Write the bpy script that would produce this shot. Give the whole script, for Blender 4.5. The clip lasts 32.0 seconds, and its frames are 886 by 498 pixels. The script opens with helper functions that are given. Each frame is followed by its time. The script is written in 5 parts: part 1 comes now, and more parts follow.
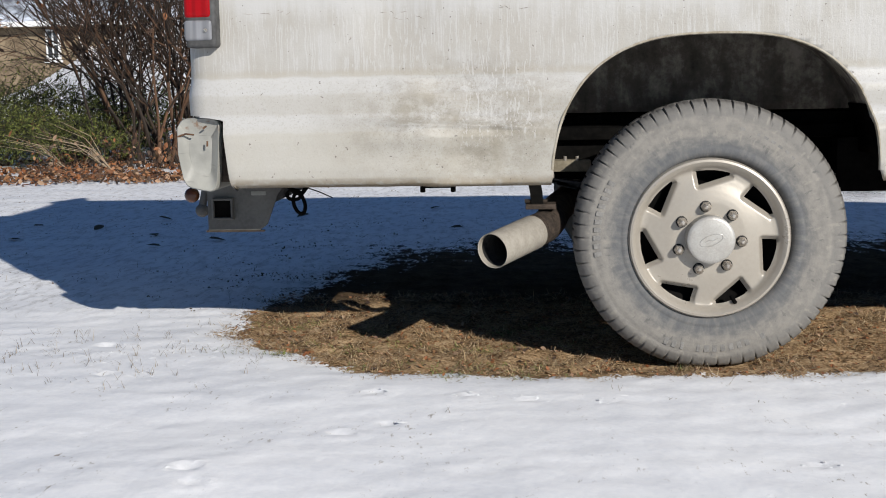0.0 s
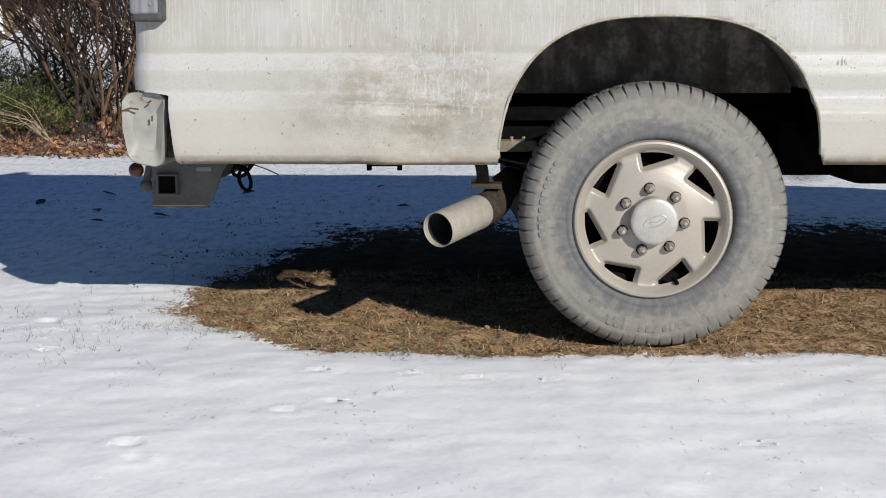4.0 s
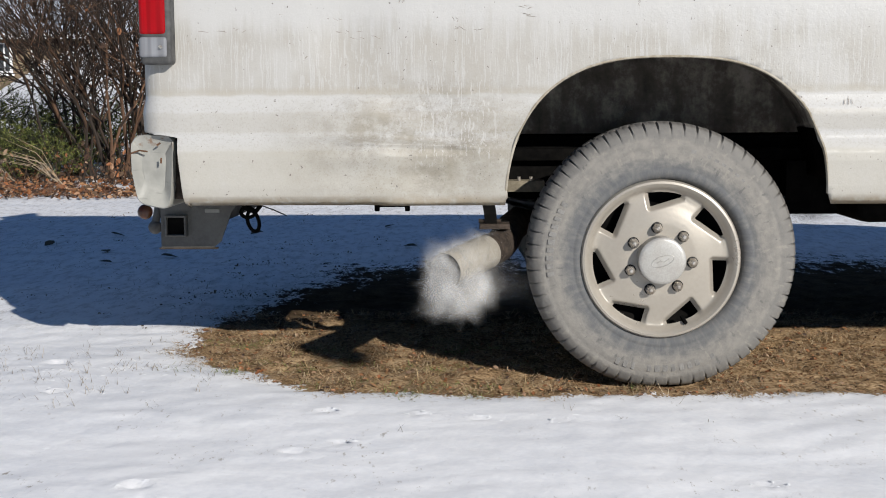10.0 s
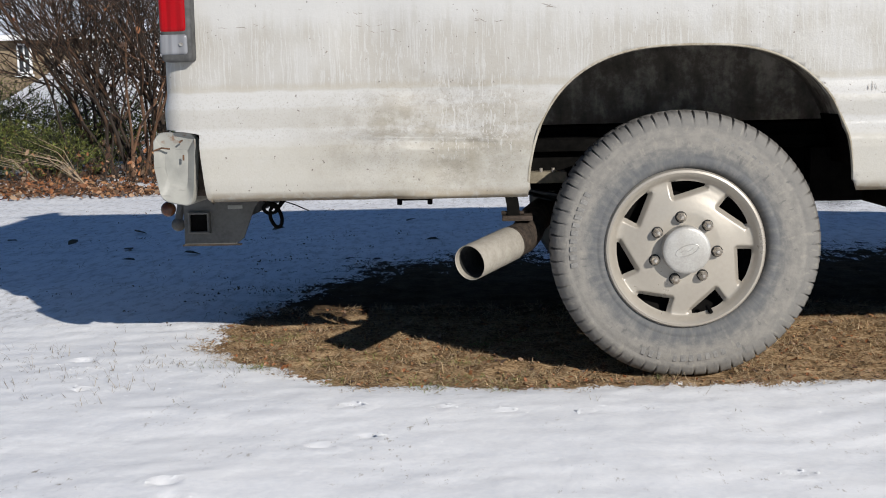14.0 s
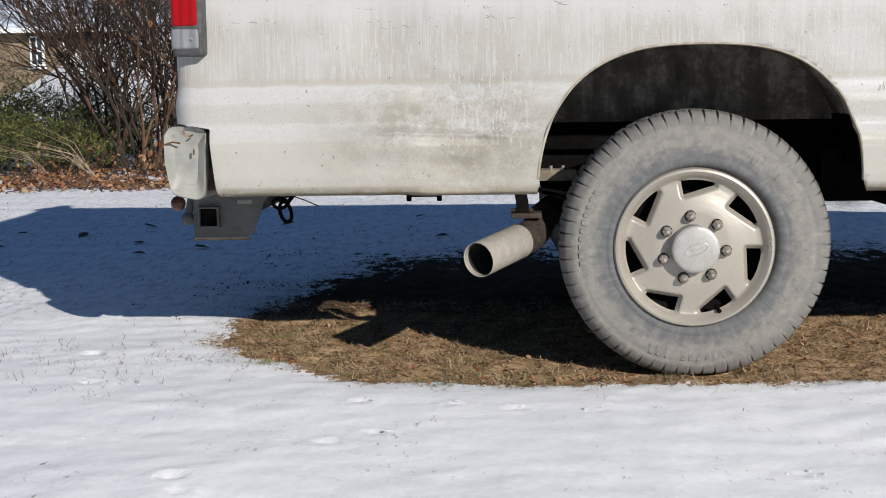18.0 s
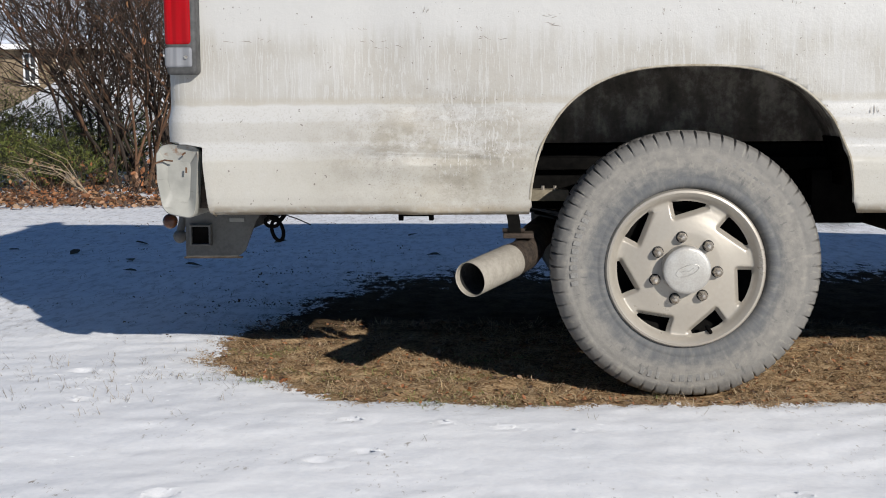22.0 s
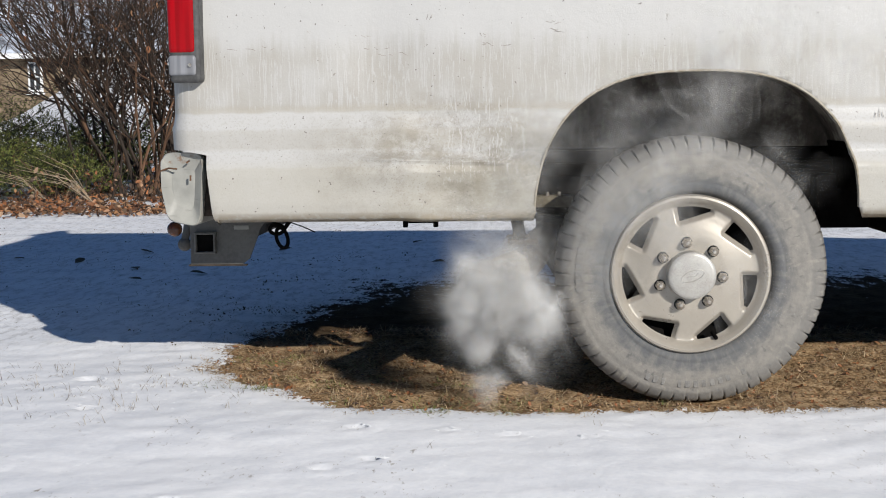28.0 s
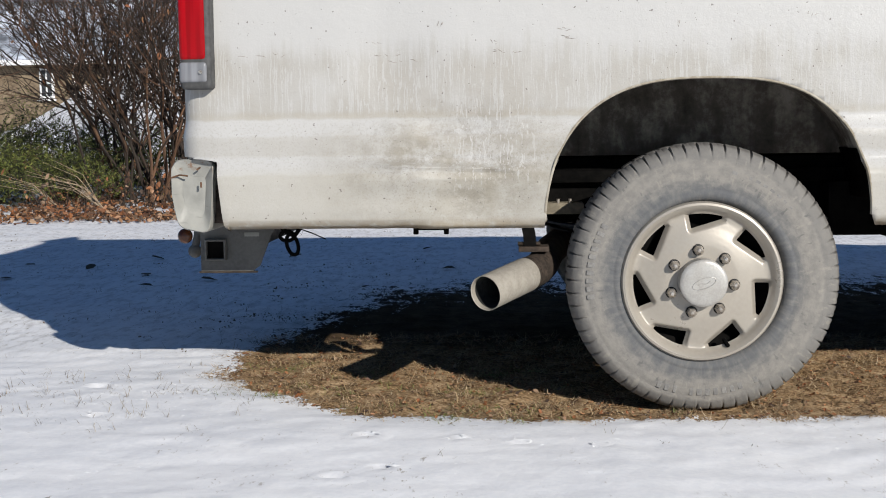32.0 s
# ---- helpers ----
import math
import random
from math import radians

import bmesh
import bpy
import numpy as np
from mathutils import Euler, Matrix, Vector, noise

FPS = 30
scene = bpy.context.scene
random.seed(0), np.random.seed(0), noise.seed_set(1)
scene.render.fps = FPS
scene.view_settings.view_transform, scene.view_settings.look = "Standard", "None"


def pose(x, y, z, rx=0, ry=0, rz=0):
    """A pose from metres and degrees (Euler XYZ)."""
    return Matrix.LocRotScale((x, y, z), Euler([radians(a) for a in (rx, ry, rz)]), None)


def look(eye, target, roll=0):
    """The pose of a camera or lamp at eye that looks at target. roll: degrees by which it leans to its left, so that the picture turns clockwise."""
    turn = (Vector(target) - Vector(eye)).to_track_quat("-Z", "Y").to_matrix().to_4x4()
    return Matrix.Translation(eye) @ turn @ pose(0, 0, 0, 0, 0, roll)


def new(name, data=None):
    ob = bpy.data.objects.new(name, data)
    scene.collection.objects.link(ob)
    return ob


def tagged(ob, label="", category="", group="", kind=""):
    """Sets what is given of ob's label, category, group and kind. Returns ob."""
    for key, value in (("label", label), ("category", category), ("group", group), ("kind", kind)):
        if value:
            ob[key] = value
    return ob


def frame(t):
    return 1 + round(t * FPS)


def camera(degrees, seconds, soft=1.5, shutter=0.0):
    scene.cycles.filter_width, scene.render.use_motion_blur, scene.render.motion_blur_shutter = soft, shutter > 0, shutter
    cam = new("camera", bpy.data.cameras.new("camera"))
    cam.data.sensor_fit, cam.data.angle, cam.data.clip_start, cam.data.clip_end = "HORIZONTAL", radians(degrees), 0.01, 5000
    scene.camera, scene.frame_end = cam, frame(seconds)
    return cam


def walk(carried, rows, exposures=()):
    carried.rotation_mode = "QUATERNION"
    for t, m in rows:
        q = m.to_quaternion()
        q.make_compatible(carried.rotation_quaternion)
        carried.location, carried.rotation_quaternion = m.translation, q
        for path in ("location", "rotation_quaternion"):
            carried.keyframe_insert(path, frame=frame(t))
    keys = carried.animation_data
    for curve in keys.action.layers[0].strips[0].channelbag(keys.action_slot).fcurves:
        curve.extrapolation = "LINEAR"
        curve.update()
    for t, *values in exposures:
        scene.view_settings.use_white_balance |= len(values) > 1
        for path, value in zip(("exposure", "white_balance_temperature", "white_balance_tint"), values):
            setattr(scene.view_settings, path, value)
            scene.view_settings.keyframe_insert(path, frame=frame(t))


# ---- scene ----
cam = camera(39.2, 32.0, soft=1.0)
PATH = [
    (0, (-0.494, -3.473, 0.793), (-0.632, -1.495, 0.535), -1.1),
    (0.5, (-0.499, -3.468, 0.794), (-0.654, -1.49, 0.538), -1.2),
    (1, (-0.503, -3.473, 0.788), (-0.637, -1.493, 0.539), -0.4),
    (1.5, (-0.501, -3.471, 0.788), (-0.643, -1.493, 0.527), -0.9),
    (2, (-0.5, -3.469, 0.786), (-0.61, -1.492, 0.508), -0.1),
    (2.5, (-0.496, -3.476, 0.785), (-0.57, -1.499, 0.488), -0.2),
    (3, (-0.493, -3.484, 0.793), (-0.526, -1.507, 0.493), -0.1),
    (3.5, (-0.492, -3.482, 0.792), (-0.537, -1.505, 0.496), -0.2),
    (5.5, (-0.493, -3.483, 0.793), (-0.554, -1.504, 0.511), -0.0),
    (6, (-0.493, -3.481, 0.795), (-0.565, -1.501, 0.52), -0.2),
    (6.5, (-0.494, -3.481, 0.797), (-0.573, -1.5, 0.534), -0.2),
    (7, (-0.495, -3.482, 0.795), (-0.583, -1.501, 0.536), -0.3),
    (7.5, (-0.496, -3.48, 0.794), (-0.585, -1.5, 0.531), -0.4),
    (8, (-0.494, -3.483, 0.793), (-0.574, -1.502, 0.532), -0.4),
    (8.5, (-0.494, -3.483, 0.796), (-0.564, -1.5, 0.541), -0.3),
    (9, (-0.495, -3.482, 0.797), (-0.559, -1.498, 0.551), -0.3),
    (9.5, (-0.495, -3.484, 0.801), (-0.557, -1.499, 0.561), -0.4),
    (10, (-0.493, -3.485, 0.797), (-0.557, -1.499, 0.567), -0.4),
    (10.5, (-0.495, -3.484, 0.798), (-0.559, -1.498, 0.573), -0.4),
    (11, (-0.494, -3.483, 0.798), (-0.56, -1.496, 0.578), -0.3),
    (11.5, (-0.497, -3.484, 0.801), (-0.572, -1.497, 0.587), -0.7),
    (12, (-0.497, -3.483, 0.801), (-0.582, -1.496, 0.593), -0.9),
    (12.5, (-0.498, -3.482, 0.797), (-0.585, -1.495, 0.586), -1.2),
    (13, (-0.5, -3.486, 0.799), (-0.589, -1.499, 0.59), -1.0),
    (13.5, (-0.497, -3.487, 0.8), (-0.589, -1.501, 0.585), -1.1),
    (14, (-0.501, -3.481, 0.795), (-0.598, -1.498, 0.555), -1.4),
    (14.5, (-0.498, -3.48, 0.796), (-0.595, -1.496, 0.56), -0.6),
    (16.5, (-0.496, -3.481, 0.797), (-0.599, -1.498, 0.553), -0.7),
    (17, (-0.497, -3.482, 0.794), (-0.603, -1.5, 0.55), -0.8),
    (17.5, (-0.496, -3.481, 0.795), (-0.608, -1.5, 0.544), -0.9),
    (18, (-0.498, -3.482, 0.797), (-0.611, -1.501, 0.551), -0.9),
    (18.5, (-0.498, -3.483, 0.798), (-0.614, -1.501, 0.553), -1.0),
    (19, (-0.497, -3.486, 0.798), (-0.614, -1.504, 0.558), -1.1),
    (19.5, (-0.499, -3.485, 0.798), (-0.617, -1.503, 0.562), -1.0),
    (20, (-0.497, -3.483, 0.796), (-0.612, -1.5, 0.563), -0.7),
    (20.5, (-0.496, -3.485, 0.8), (-0.602, -1.5, 0.575), -0.5),
    (21, (-0.495, -3.484, 0.799), (-0.593, -1.499, 0.58), -0.4),
    (21.5, (-0.496, -3.485, 0.801), (-0.591, -1.498, 0.589), -0.6),
    (22, (-0.497, -3.485, 0.799), (-0.597, -1.5, 0.583), -0.5),
    (22.5, (-0.496, -3.482, 0.795), (-0.595, -1.499, 0.555), -0.3),
    (23, (-0.494, -3.481, 0.795), (-0.593, -1.498, 0.558), -0.5),
    (23.5, (-0.495, -3.482, 0.798), (-0.58, -1.498, 0.567), -0.6),
    (24, (-0.494, -3.486, 0.8), (-0.582, -1.501, 0.576), -0.6),
    (24.5, (-0.496, -3.486, 0.796), (-0.588, -1.5, 0.58), -0.7),
    (25, (-0.494, -3.482, 0.798), (-0.589, -1.496, 0.585), -0.7),
    (25.5, (-0.493, -3.483, 0.798), (-0.591, -1.496, 0.587), -0.6),
    (27.5, (-0.496, -3.482, 0.799), (-0.602, -1.496, 0.588), -0.8),
    (28, (-0.496, -3.482, 0.798), (-0.604, -1.495, 0.593), -0.8),
    (28.5, (-0.497, -3.482, 0.798), (-0.607, -1.495, 0.598), -0.9),
    (29, (-0.494, -3.484, 0.798), (-0.607, -1.497, 0.603), -0.9),
    (29.5, (-0.495, -3.481, 0.8), (-0.61, -1.494, 0.606), -1.0),
    (30, (-0.497, -3.483, 0.801), (-0.614, -1.495, 0.613), -0.9),
    (30.5, (-0.495, -3.482, 0.8), (-0.618, -1.494, 0.616), -0.9),
    (31, (-0.495, -3.485, 0.8), (-0.619, -1.497, 0.617), -1.0),
    (31.5, (-0.499, -3.482, 0.8), (-0.624, -1.494, 0.618), -0.9),
    (32, (-0.498, -3.474, 0.8), (-0.622, -1.487, 0.605), -0.8),
]
walk(cam, [(t, look(eye, target, roll)) for t, eye, target, roll in PATH])

# ---- light ----
SUN_WAY = Vector((1.25, -1.85, 1.0)).normalized()
world = bpy.data.worlds.new("winter_sky")
scene.world = world
world.use_nodes = True
wn = world.node_tree
sky = wn.nodes.new("ShaderNodeTexSky")
sky.sky_type, sky.sun_disc = "NISHITA", False
sky.sun_elevation = math.asin(SUN_WAY.z)
sky.sun_rotation = math.atan2(SUN_WAY.x, SUN_WAY.y)
sky.altitude, sky.air_density, sky.dust_density, sky.ozone_density = 1200, 0.9, 0.0, 5.0
wn.links.new(sky.outputs[0], wn.nodes["Background"].inputs[0])
wn.nodes["Background"].inputs[1].default_value = 0.066
sun = new("sun", bpy.data.lights.new("sun", "SUN"))
sun.data.energy, sun.data.angle, sun.data.color = 5.0, radians(0.53), (1.0, 0.955, 0.885)
sun.matrix_world = look(SUN_WAY * 60, (0, 0, 0))
scene.view_settings.exposure = 0.02
scene.cycles.transparent_max_bounces = 160  # the smoke is many faint folds deep


# ---- materials ----
class Nodes:
    """Short hand for one procedural material."""

    def __init__(self, name):
        self.m = bpy.data.materials.new(name)
        self.m.use_nodes = True
        self.t = self.m.node_tree
        self.b = self.t.nodes["Principled BSDF"]
        self.co = self.t.nodes.new("ShaderNodeTexCoord").outputs["Object"]

    def put(self, value, socket):
        if isinstance(value, (int, float)):
            socket.default_value = value
        elif isinstance(value, tuple):
            socket.default_value = (*value, 1.0) if len(value) == 3 and socket.type == "RGBA" else value
        else:
            self.t.links.new(value, socket)

    def scaled(self, sx, sy, sz):
        n = self.t.nodes.new("ShaderNodeVectorMath")
        n.operation = "MULTIPLY"
        self.put(self.co, n.inputs[0])
        n.inputs[1].default_value = (sx, sy, sz)
        return n.outputs[0]

    def stretched(self, co, sx, sy, sz):
        n = self.t.nodes.new("ShaderNodeVectorMath")
        n.operation = "MULTIPLY"
        self.put(co, n.inputs[0])
        n.inputs[1].default_value = (sx, sy, sz)
        return n.outputs[0]

    def noise(self, scale, detail=4.0, rough=0.55, co=None):
        n = self.t.nodes.new("ShaderNodeTexNoise")
        self.put(co or self.co, n.inputs["Vector"])
        n.inputs["Scale"].default_value, n.inputs["Detail"].default_value, n.inputs["Roughness"].default_value = scale, detail, rough
        return n.outputs["Fac"]

    def math(self, op, a, b=0.0, clamp=False):
        n = self.t.nodes.new("ShaderNodeMath")
        n.operation, n.use_clamp = op, clamp
        self.put(a, n.inputs[0]), self.put(b, n.inputs[1])
        return n.outputs[0]

    def warped(self, x, y, z, freq, amount):
        """The coordinates stretched, after a slow wander."""
        wob, add, mul = (self.t.nodes.new("ShaderNodeVectorMath") for _ in range(3))
        tex = self.t.nodes.new("ShaderNodeTexNoise")
        tex.inputs["Scale"].default_value = freq
        self.put(self.co, tex.inputs["Vector"])
        wob.operation, add.operation, mul.operation = "MULTIPLY_ADD", "ADD", "MULTIPLY"
        self.put(tex.outputs["Color"], wob.inputs[0])
        wob.inputs[1].default_value, wob.inputs[2].default_value = (amount,) * 3, (-amount / 2,) * 3
        self.put(self.co, add.inputs[0]), self.put(wob.outputs[0], add.inputs[1])
        self.put(add.outputs[0], mul.inputs[0])
        mul.inputs[1].default_value = (x, y, z)
        return mul.outputs[0]

    def step(self, value, lo, hi, a=0.0, b=1.0):
        n = self.t.nodes.new("ShaderNodeMapRange")
        n.interpolation_type = "SMOOTHSTEP"
        self.put(value, n.inputs[0])
        for k, v in enumerate((lo, hi, a, b)):
            n.inputs[k + 1].default_value = v
        return n.outputs[0]

    def mix(self, fac, a, b):
        n = self.t.nodes.new("ShaderNodeMix")
        n.data_type = "RGBA"
        self.put(fac, n.inputs["Factor"]), self.put(a, n.inputs[6]), self.put(b, n.inputs[7])
        return n.outputs[2]

    def axis(self, k):
        n = self.t.nodes.new("ShaderNodeSeparateXYZ")
        self.put(self.co, n.inputs[0])
        return n.outputs[k]

    def attribute(self, name):
        n = self.t.nodes.new("ShaderNodeAttribute")
        n.attribute_name = name
        return n.outputs["Fac"]

    def island(self):
        return self.t.nodes.new("ShaderNodeNewGeometry").outputs["Random Per Island"]

    def ramp(self, fac, *stops):
        n = self.t.nodes.new("ShaderNodeValToRGB")
        self.put(fac, n.inputs[0])
        e = n.color_ramp.elements
        while len(e) < len(stops):
            e.new(0.5)
        for k, (at, c) in enumerate(stops):
            e[k].position, e[k].color = at, (*c, 1.0)
        return n.outputs[0]

    def bump(self, height, strength=0.3, distance=0.01):
        n = self.t.nodes.new("ShaderNodeBump")
        n.inputs["Strength"].default_value, n.inputs["Distance"].default_value = strength, distance
        self.put(height, n.inputs["Height"])
        self.put(n.outputs[0], self.b.inputs["Normal"])

    def set(self, **inputs):
        for key, value in inputs.items():
            self.put(value, self.b.inputs[{"color": "Base Color", "rough": "Roughness", "metal": "Metallic", "alpha": "Alpha", "coat": "Coat Weight",
                                           "trans": "Transmission Weight", "ior": "IOR", "glow": "Emission Strength", "spec": "Specular IOR Level",
                                           "sub": "Subsurface Weight"}[key]])
        return self.m


def worn(name, light, dark, rough=0.6, metal=0.0, scale=12.0, bump=0.2, fine=120.0, spec=0.4):
    """A surface that wanders between two colours at two scales, with fine relief."""
    n = Nodes(name)
    fac = n.math("ADD", n.math("MULTIPLY", n.noise(scale), 0.65), n.math("MULTIPLY", n.noise(fine, 3), 0.35))
    n.bump(n.noise(fine, 4), bump, 0.004)
    return n.set(color=n.mix(n.step(fac, 0.36, 0.64), dark, light), rough=n.step(fac, 0.3, 0.7, min(1, rough + 0.12), max(0.05, rough - 0.1)), metal=metal, spec=spec)


def paint_material():
    """White van paint with road film, vertical wash streaks, grime round the dent and stone chips."""
    n = Nodes("dirty_white_paint")
    z, x = n.axis(2), n.axis(0)
    streak = n.noise(1.0, 4, 0.6, n.warped(220, 220, 4.0, 22.0, 0.010))
    patch = n.noise(5.0, 3, 0.5, n.scaled(1.6, 1, 1.0))
    wander = n.math("MULTIPLY", n.noise(9.0, 3), 0.10)
    zz = n.math("ADD", z, wander)
    ragged = n.math("ADD", zz, n.math("MULTIPLY", n.noise(1.0, 4, 0.6, n.scaled(45, 45, 0.5)), 0.16))
    small = n.math("ADD", z, n.math("MULTIPLY", n.math("SUBTRACT", n.noise(14.0, 4), 0.5), 0.02))
    band = n.math("MULTIPLY", n.step(small, 0.819, 0.849), n.step(ragged, 1.185, 1.085))
    film = n.math("MULTIPLY", n.math("MULTIPLY", n.step(streak, 0.60, 0.52, 0.30, 1.0), n.step(patch, 0.28, 0.58, 0.35, 1.0)), band)
    # Dust skips the upturned mouldings; crease shade and highlights are also painted here.
    ledge_dust_shade = n.math("MULTIPLY", n.step(small, 0.822, 0.830), n.step(small, 0.854, 0.836))
    belt = n.math("MULTIPLY", n.step(small, 0.719, 0.729), n.step(small, 0.785, 0.775))
    sill = n.step(small, 0.678, 0.668)
    dust = n.math("MULTIPLY", n.math("MAXIMUM", n.math("MULTIPLY", ledge_dust_shade, 0.9), n.math("MAXIMUM", n.math("MULTIPLY", belt, 0.5), n.math("MULTIPLY", sill, 0.75))),
                  n.step(n.math("ADD", n.math("MULTIPLY", n.noise(30.0, 6, 0.7), 0.6), n.math("MULTIPLY", patch, 0.4)), 0.22, 0.58, 0.25, 1.0))
    dx = n.math("DIVIDE", n.math("ADD", x, 0.66), 0.42)
    dz = n.math("DIVIDE", n.math("SUBTRACT", z, 0.68), 0.22)
    far = n.math("SQRT", n.math("ADD", n.math("MULTIPLY", dx, dx), n.math("MULTIPLY", dz, dz)))
    grime = n.math("MULTIPLY", n.step(far, 1.3, 0.1), n.math("MULTIPLY", n.step(n.noise(6.0, 4, 0.6, n.warped(1.0, 1.0, 1.7, 4.0, 0.2)), 0.34, 0.62), n.step(n.noise(26.0, 8, 0.72), 0.34, 0.58)))
    pits = n.math("MULTIPLY", n.step(far, 1.25, 0.35), n.step(n.noise(150.0, 3, 0.6), 0.56, 0.64))
    smear = n.math("MULTIPLY", n.step(far, 1.15, 0.15), n.step(n.noise(4.2, 5, 0.62, n.warped(1.0, 1.0, 1.5, 3.0, 0.3)), 0.40, 0.62))
    drip = n.math("MULTIPLY", n.step(n.noise(1.0, 3, 0.6, n.warped(170, 170, 5, 25.0, 0.016)), 0.57, 0.62),
                  n.math("MULTIPLY", n.math("MULTIPLY", n.step(x, -0.76, -0.62), n.step(x, -0.40, -0.5)), n.math("MULTIPLY", n.step(zz, 0.66, 0.72), n.step(zz, 0.96, 0.90))))
    mud = n.math("MULTIPLY", n.step(small, 0.556, 0.526), n.step(n.noise(34.0, 5), 0.25, 0.55))
    chips = n.step(n.noise(95.0, 2), 0.715, 0.74)
    crack = n.math("MULTIPLY", n.step(n.math("ABSOLUTE", n.math("SUBTRACT", n.noise(26.0, 7, 0.75, n.scaled(1, 1, 1.6)), 0.5), 0.0), 0.030, 0.004),
                   n.math("MULTIPLY", n.step(far, 1.05, 0.3), n.step(n.noise(11.0, 3), 0.46, 0.60)))
    c = n.mix(n.math("MULTIPLY", film, 0.72), (0.447, 0.442, 0.430), (0.328, 0.307, 0.268))
    c = n.mix(n.math("MULTIPLY", n.math("MULTIPLY", n.step(small, 0.84, 0.80), n.step(n.noise(170.0, 3, 0.7), 0.52, 0.62)), 0.28), c, (0.27, 0.24, 0.19))
    c = n.mix(n.math("MULTIPLY", dust, 0.70), c, (0.340, 0.312, 0.258))
    c = n.mix(n.math("MULTIPLY", n.step(small, 0.705, 0.665), 0.45), c, (0.425, 0.408, 0.362))
    c = n.mix(n.math("MULTIPLY", grime, 0.85), c, (0.235, 0.213, 0.172))
    c = n.mix(n.math("MULTIPLY", pits, 0.30), c, (0.17, 0.15, 0.12))
    c = n.mix(n.math("MULTIPLY", smear, 0.70), c, (0.290, 0.265, 0.212))
    c = n.mix(n.math("MULTIPLY", crack, 0.22), c, (0.13, 0.11, 0.085))
    c = n.mix(n.math("MULTIPLY", drip, 0.62), c, (0.50, 0.492, 0.478))
    c = n.mix(n.math("MULTIPLY", mud, 0.80), c, (0.26, 0.215, 0.15))
    c = n.mix(n.math("MULTIPLY", chips, 0.8), c, (0.12, 0.10, 0.09))
    n.bump(n.math("ADD", n.noise(90.0, 6, 0.7), n.math("MULTIPLY", n.noise(7.0, 2), 3.0)), 0.22, 0.004)
    return n.set(color=c, rough=n.step(n.noise(30.0, 4), 0.3, 0.7, 0.34, 0.52), spec=0.4)


def ground_material():
    """Thin crusted snow that gives way to straw and bare earth where the snow field says so."""
    n = Nodes("snow_and_bare_earth")
    field = n.attribute("snow")
    ragged = n.math("ADD", n.math("MULTIPLY", n.math("SUBTRACT", n.noise(16.0, 7, 0.7, n.scaled(1, 0.55, 1)), 0.5), 1.7),
                    n.math("MULTIPLY", n.math("SUBTRACT", n.noise(120.0, 3, 0.6, n.scaled(1, 0.5, 1)), 0.5), 0.9))
    snow = n.step(n.math("ADD", field, ragged), 0.44, 0.56)
    straw = n.noise(1.0, 5, 0.65, n.scaled(95, 150, 40))
    earth = n.ramp(n.math("ADD", n.math("MULTIPLY", straw, 0.6), n.math("MULTIPLY", n.noise(11.0, 4), 0.4)),
                   (0.37, (0.040, 0.026, 0.015)), (0.46, (0.21, 0.135, 0.072)), (0.55, (0.44, 0.305, 0.175)), (0.66, (0.66, 0.50, 0.32)))
    clean = n.ramp(n.math("ADD", n.math("MULTIPLY", n.noise(3.0, 4, 0.5, n.scaled(0.7, 1.2, 1)), 0.6), n.math("MULTIPLY", n.noise(60.0, 4), 0.4)),
                   (0.34, (0.78, 0.795, 0.83)), (0.58, (0.89, 0.895, 0.91)))
    specks = n.math("MULTIPLY", n.step(n.noise(44.0, 5, 0.75, n.scaled(1, 0.40, 0.2)), 0.58, 0.68), n.step(n.math("ADD", n.noise(3.5, 3), n.step(n.axis(1), 0.6, 1.6, 0.0, 0.14)), 0.46, 0.64))
    # Earth darkened towards the van's underside: its shade is painted into the colour.
    van_shade = n.step(n.math("ADD", n.axis(1), n.math("MULTIPLY", n.math("SUBTRACT", n.noise(3.0, 4), 0.5), 0.6)), 0.98, 1.25)
    earth = n.mix(n.math("MULTIPLY", van_shade, 0.85), earth, (0.030, 0.021, 0.014))
    thin = n.math("MULTIPLY", n.step(n.noise(20.0, 6, 0.7, n.scaled(1, 0.34, 0.3)), 0.45, 0.66), n.step(n.axis(1), 0.5, 1.2, 0.0, 0.55))
    clean = n.mix(thin, clean, (0.43, 0.42, 0.41))
    snowy = n.mix(n.math("MULTIPLY", specks, 0.75), clean, (0.20, 0.15, 0.09))
    n.bump(n.math("ADD", n.math("ADD", n.math("MULTIPLY", n.noise(26.0, 6, 0.55, n.scaled(1, 0.7, 1)), 0.55), n.math("MULTIPLY", n.noise(6.0, 3, 0.5, n.scaled(0.8, 1.0, 1)), 1.0)), n.math("MULTIPLY", straw, n.step(snow, 0.0, 1.0, 0.9, 0.12))), 0.21, 0.02)
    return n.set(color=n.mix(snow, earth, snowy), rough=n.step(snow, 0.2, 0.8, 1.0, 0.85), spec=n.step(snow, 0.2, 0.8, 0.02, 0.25))


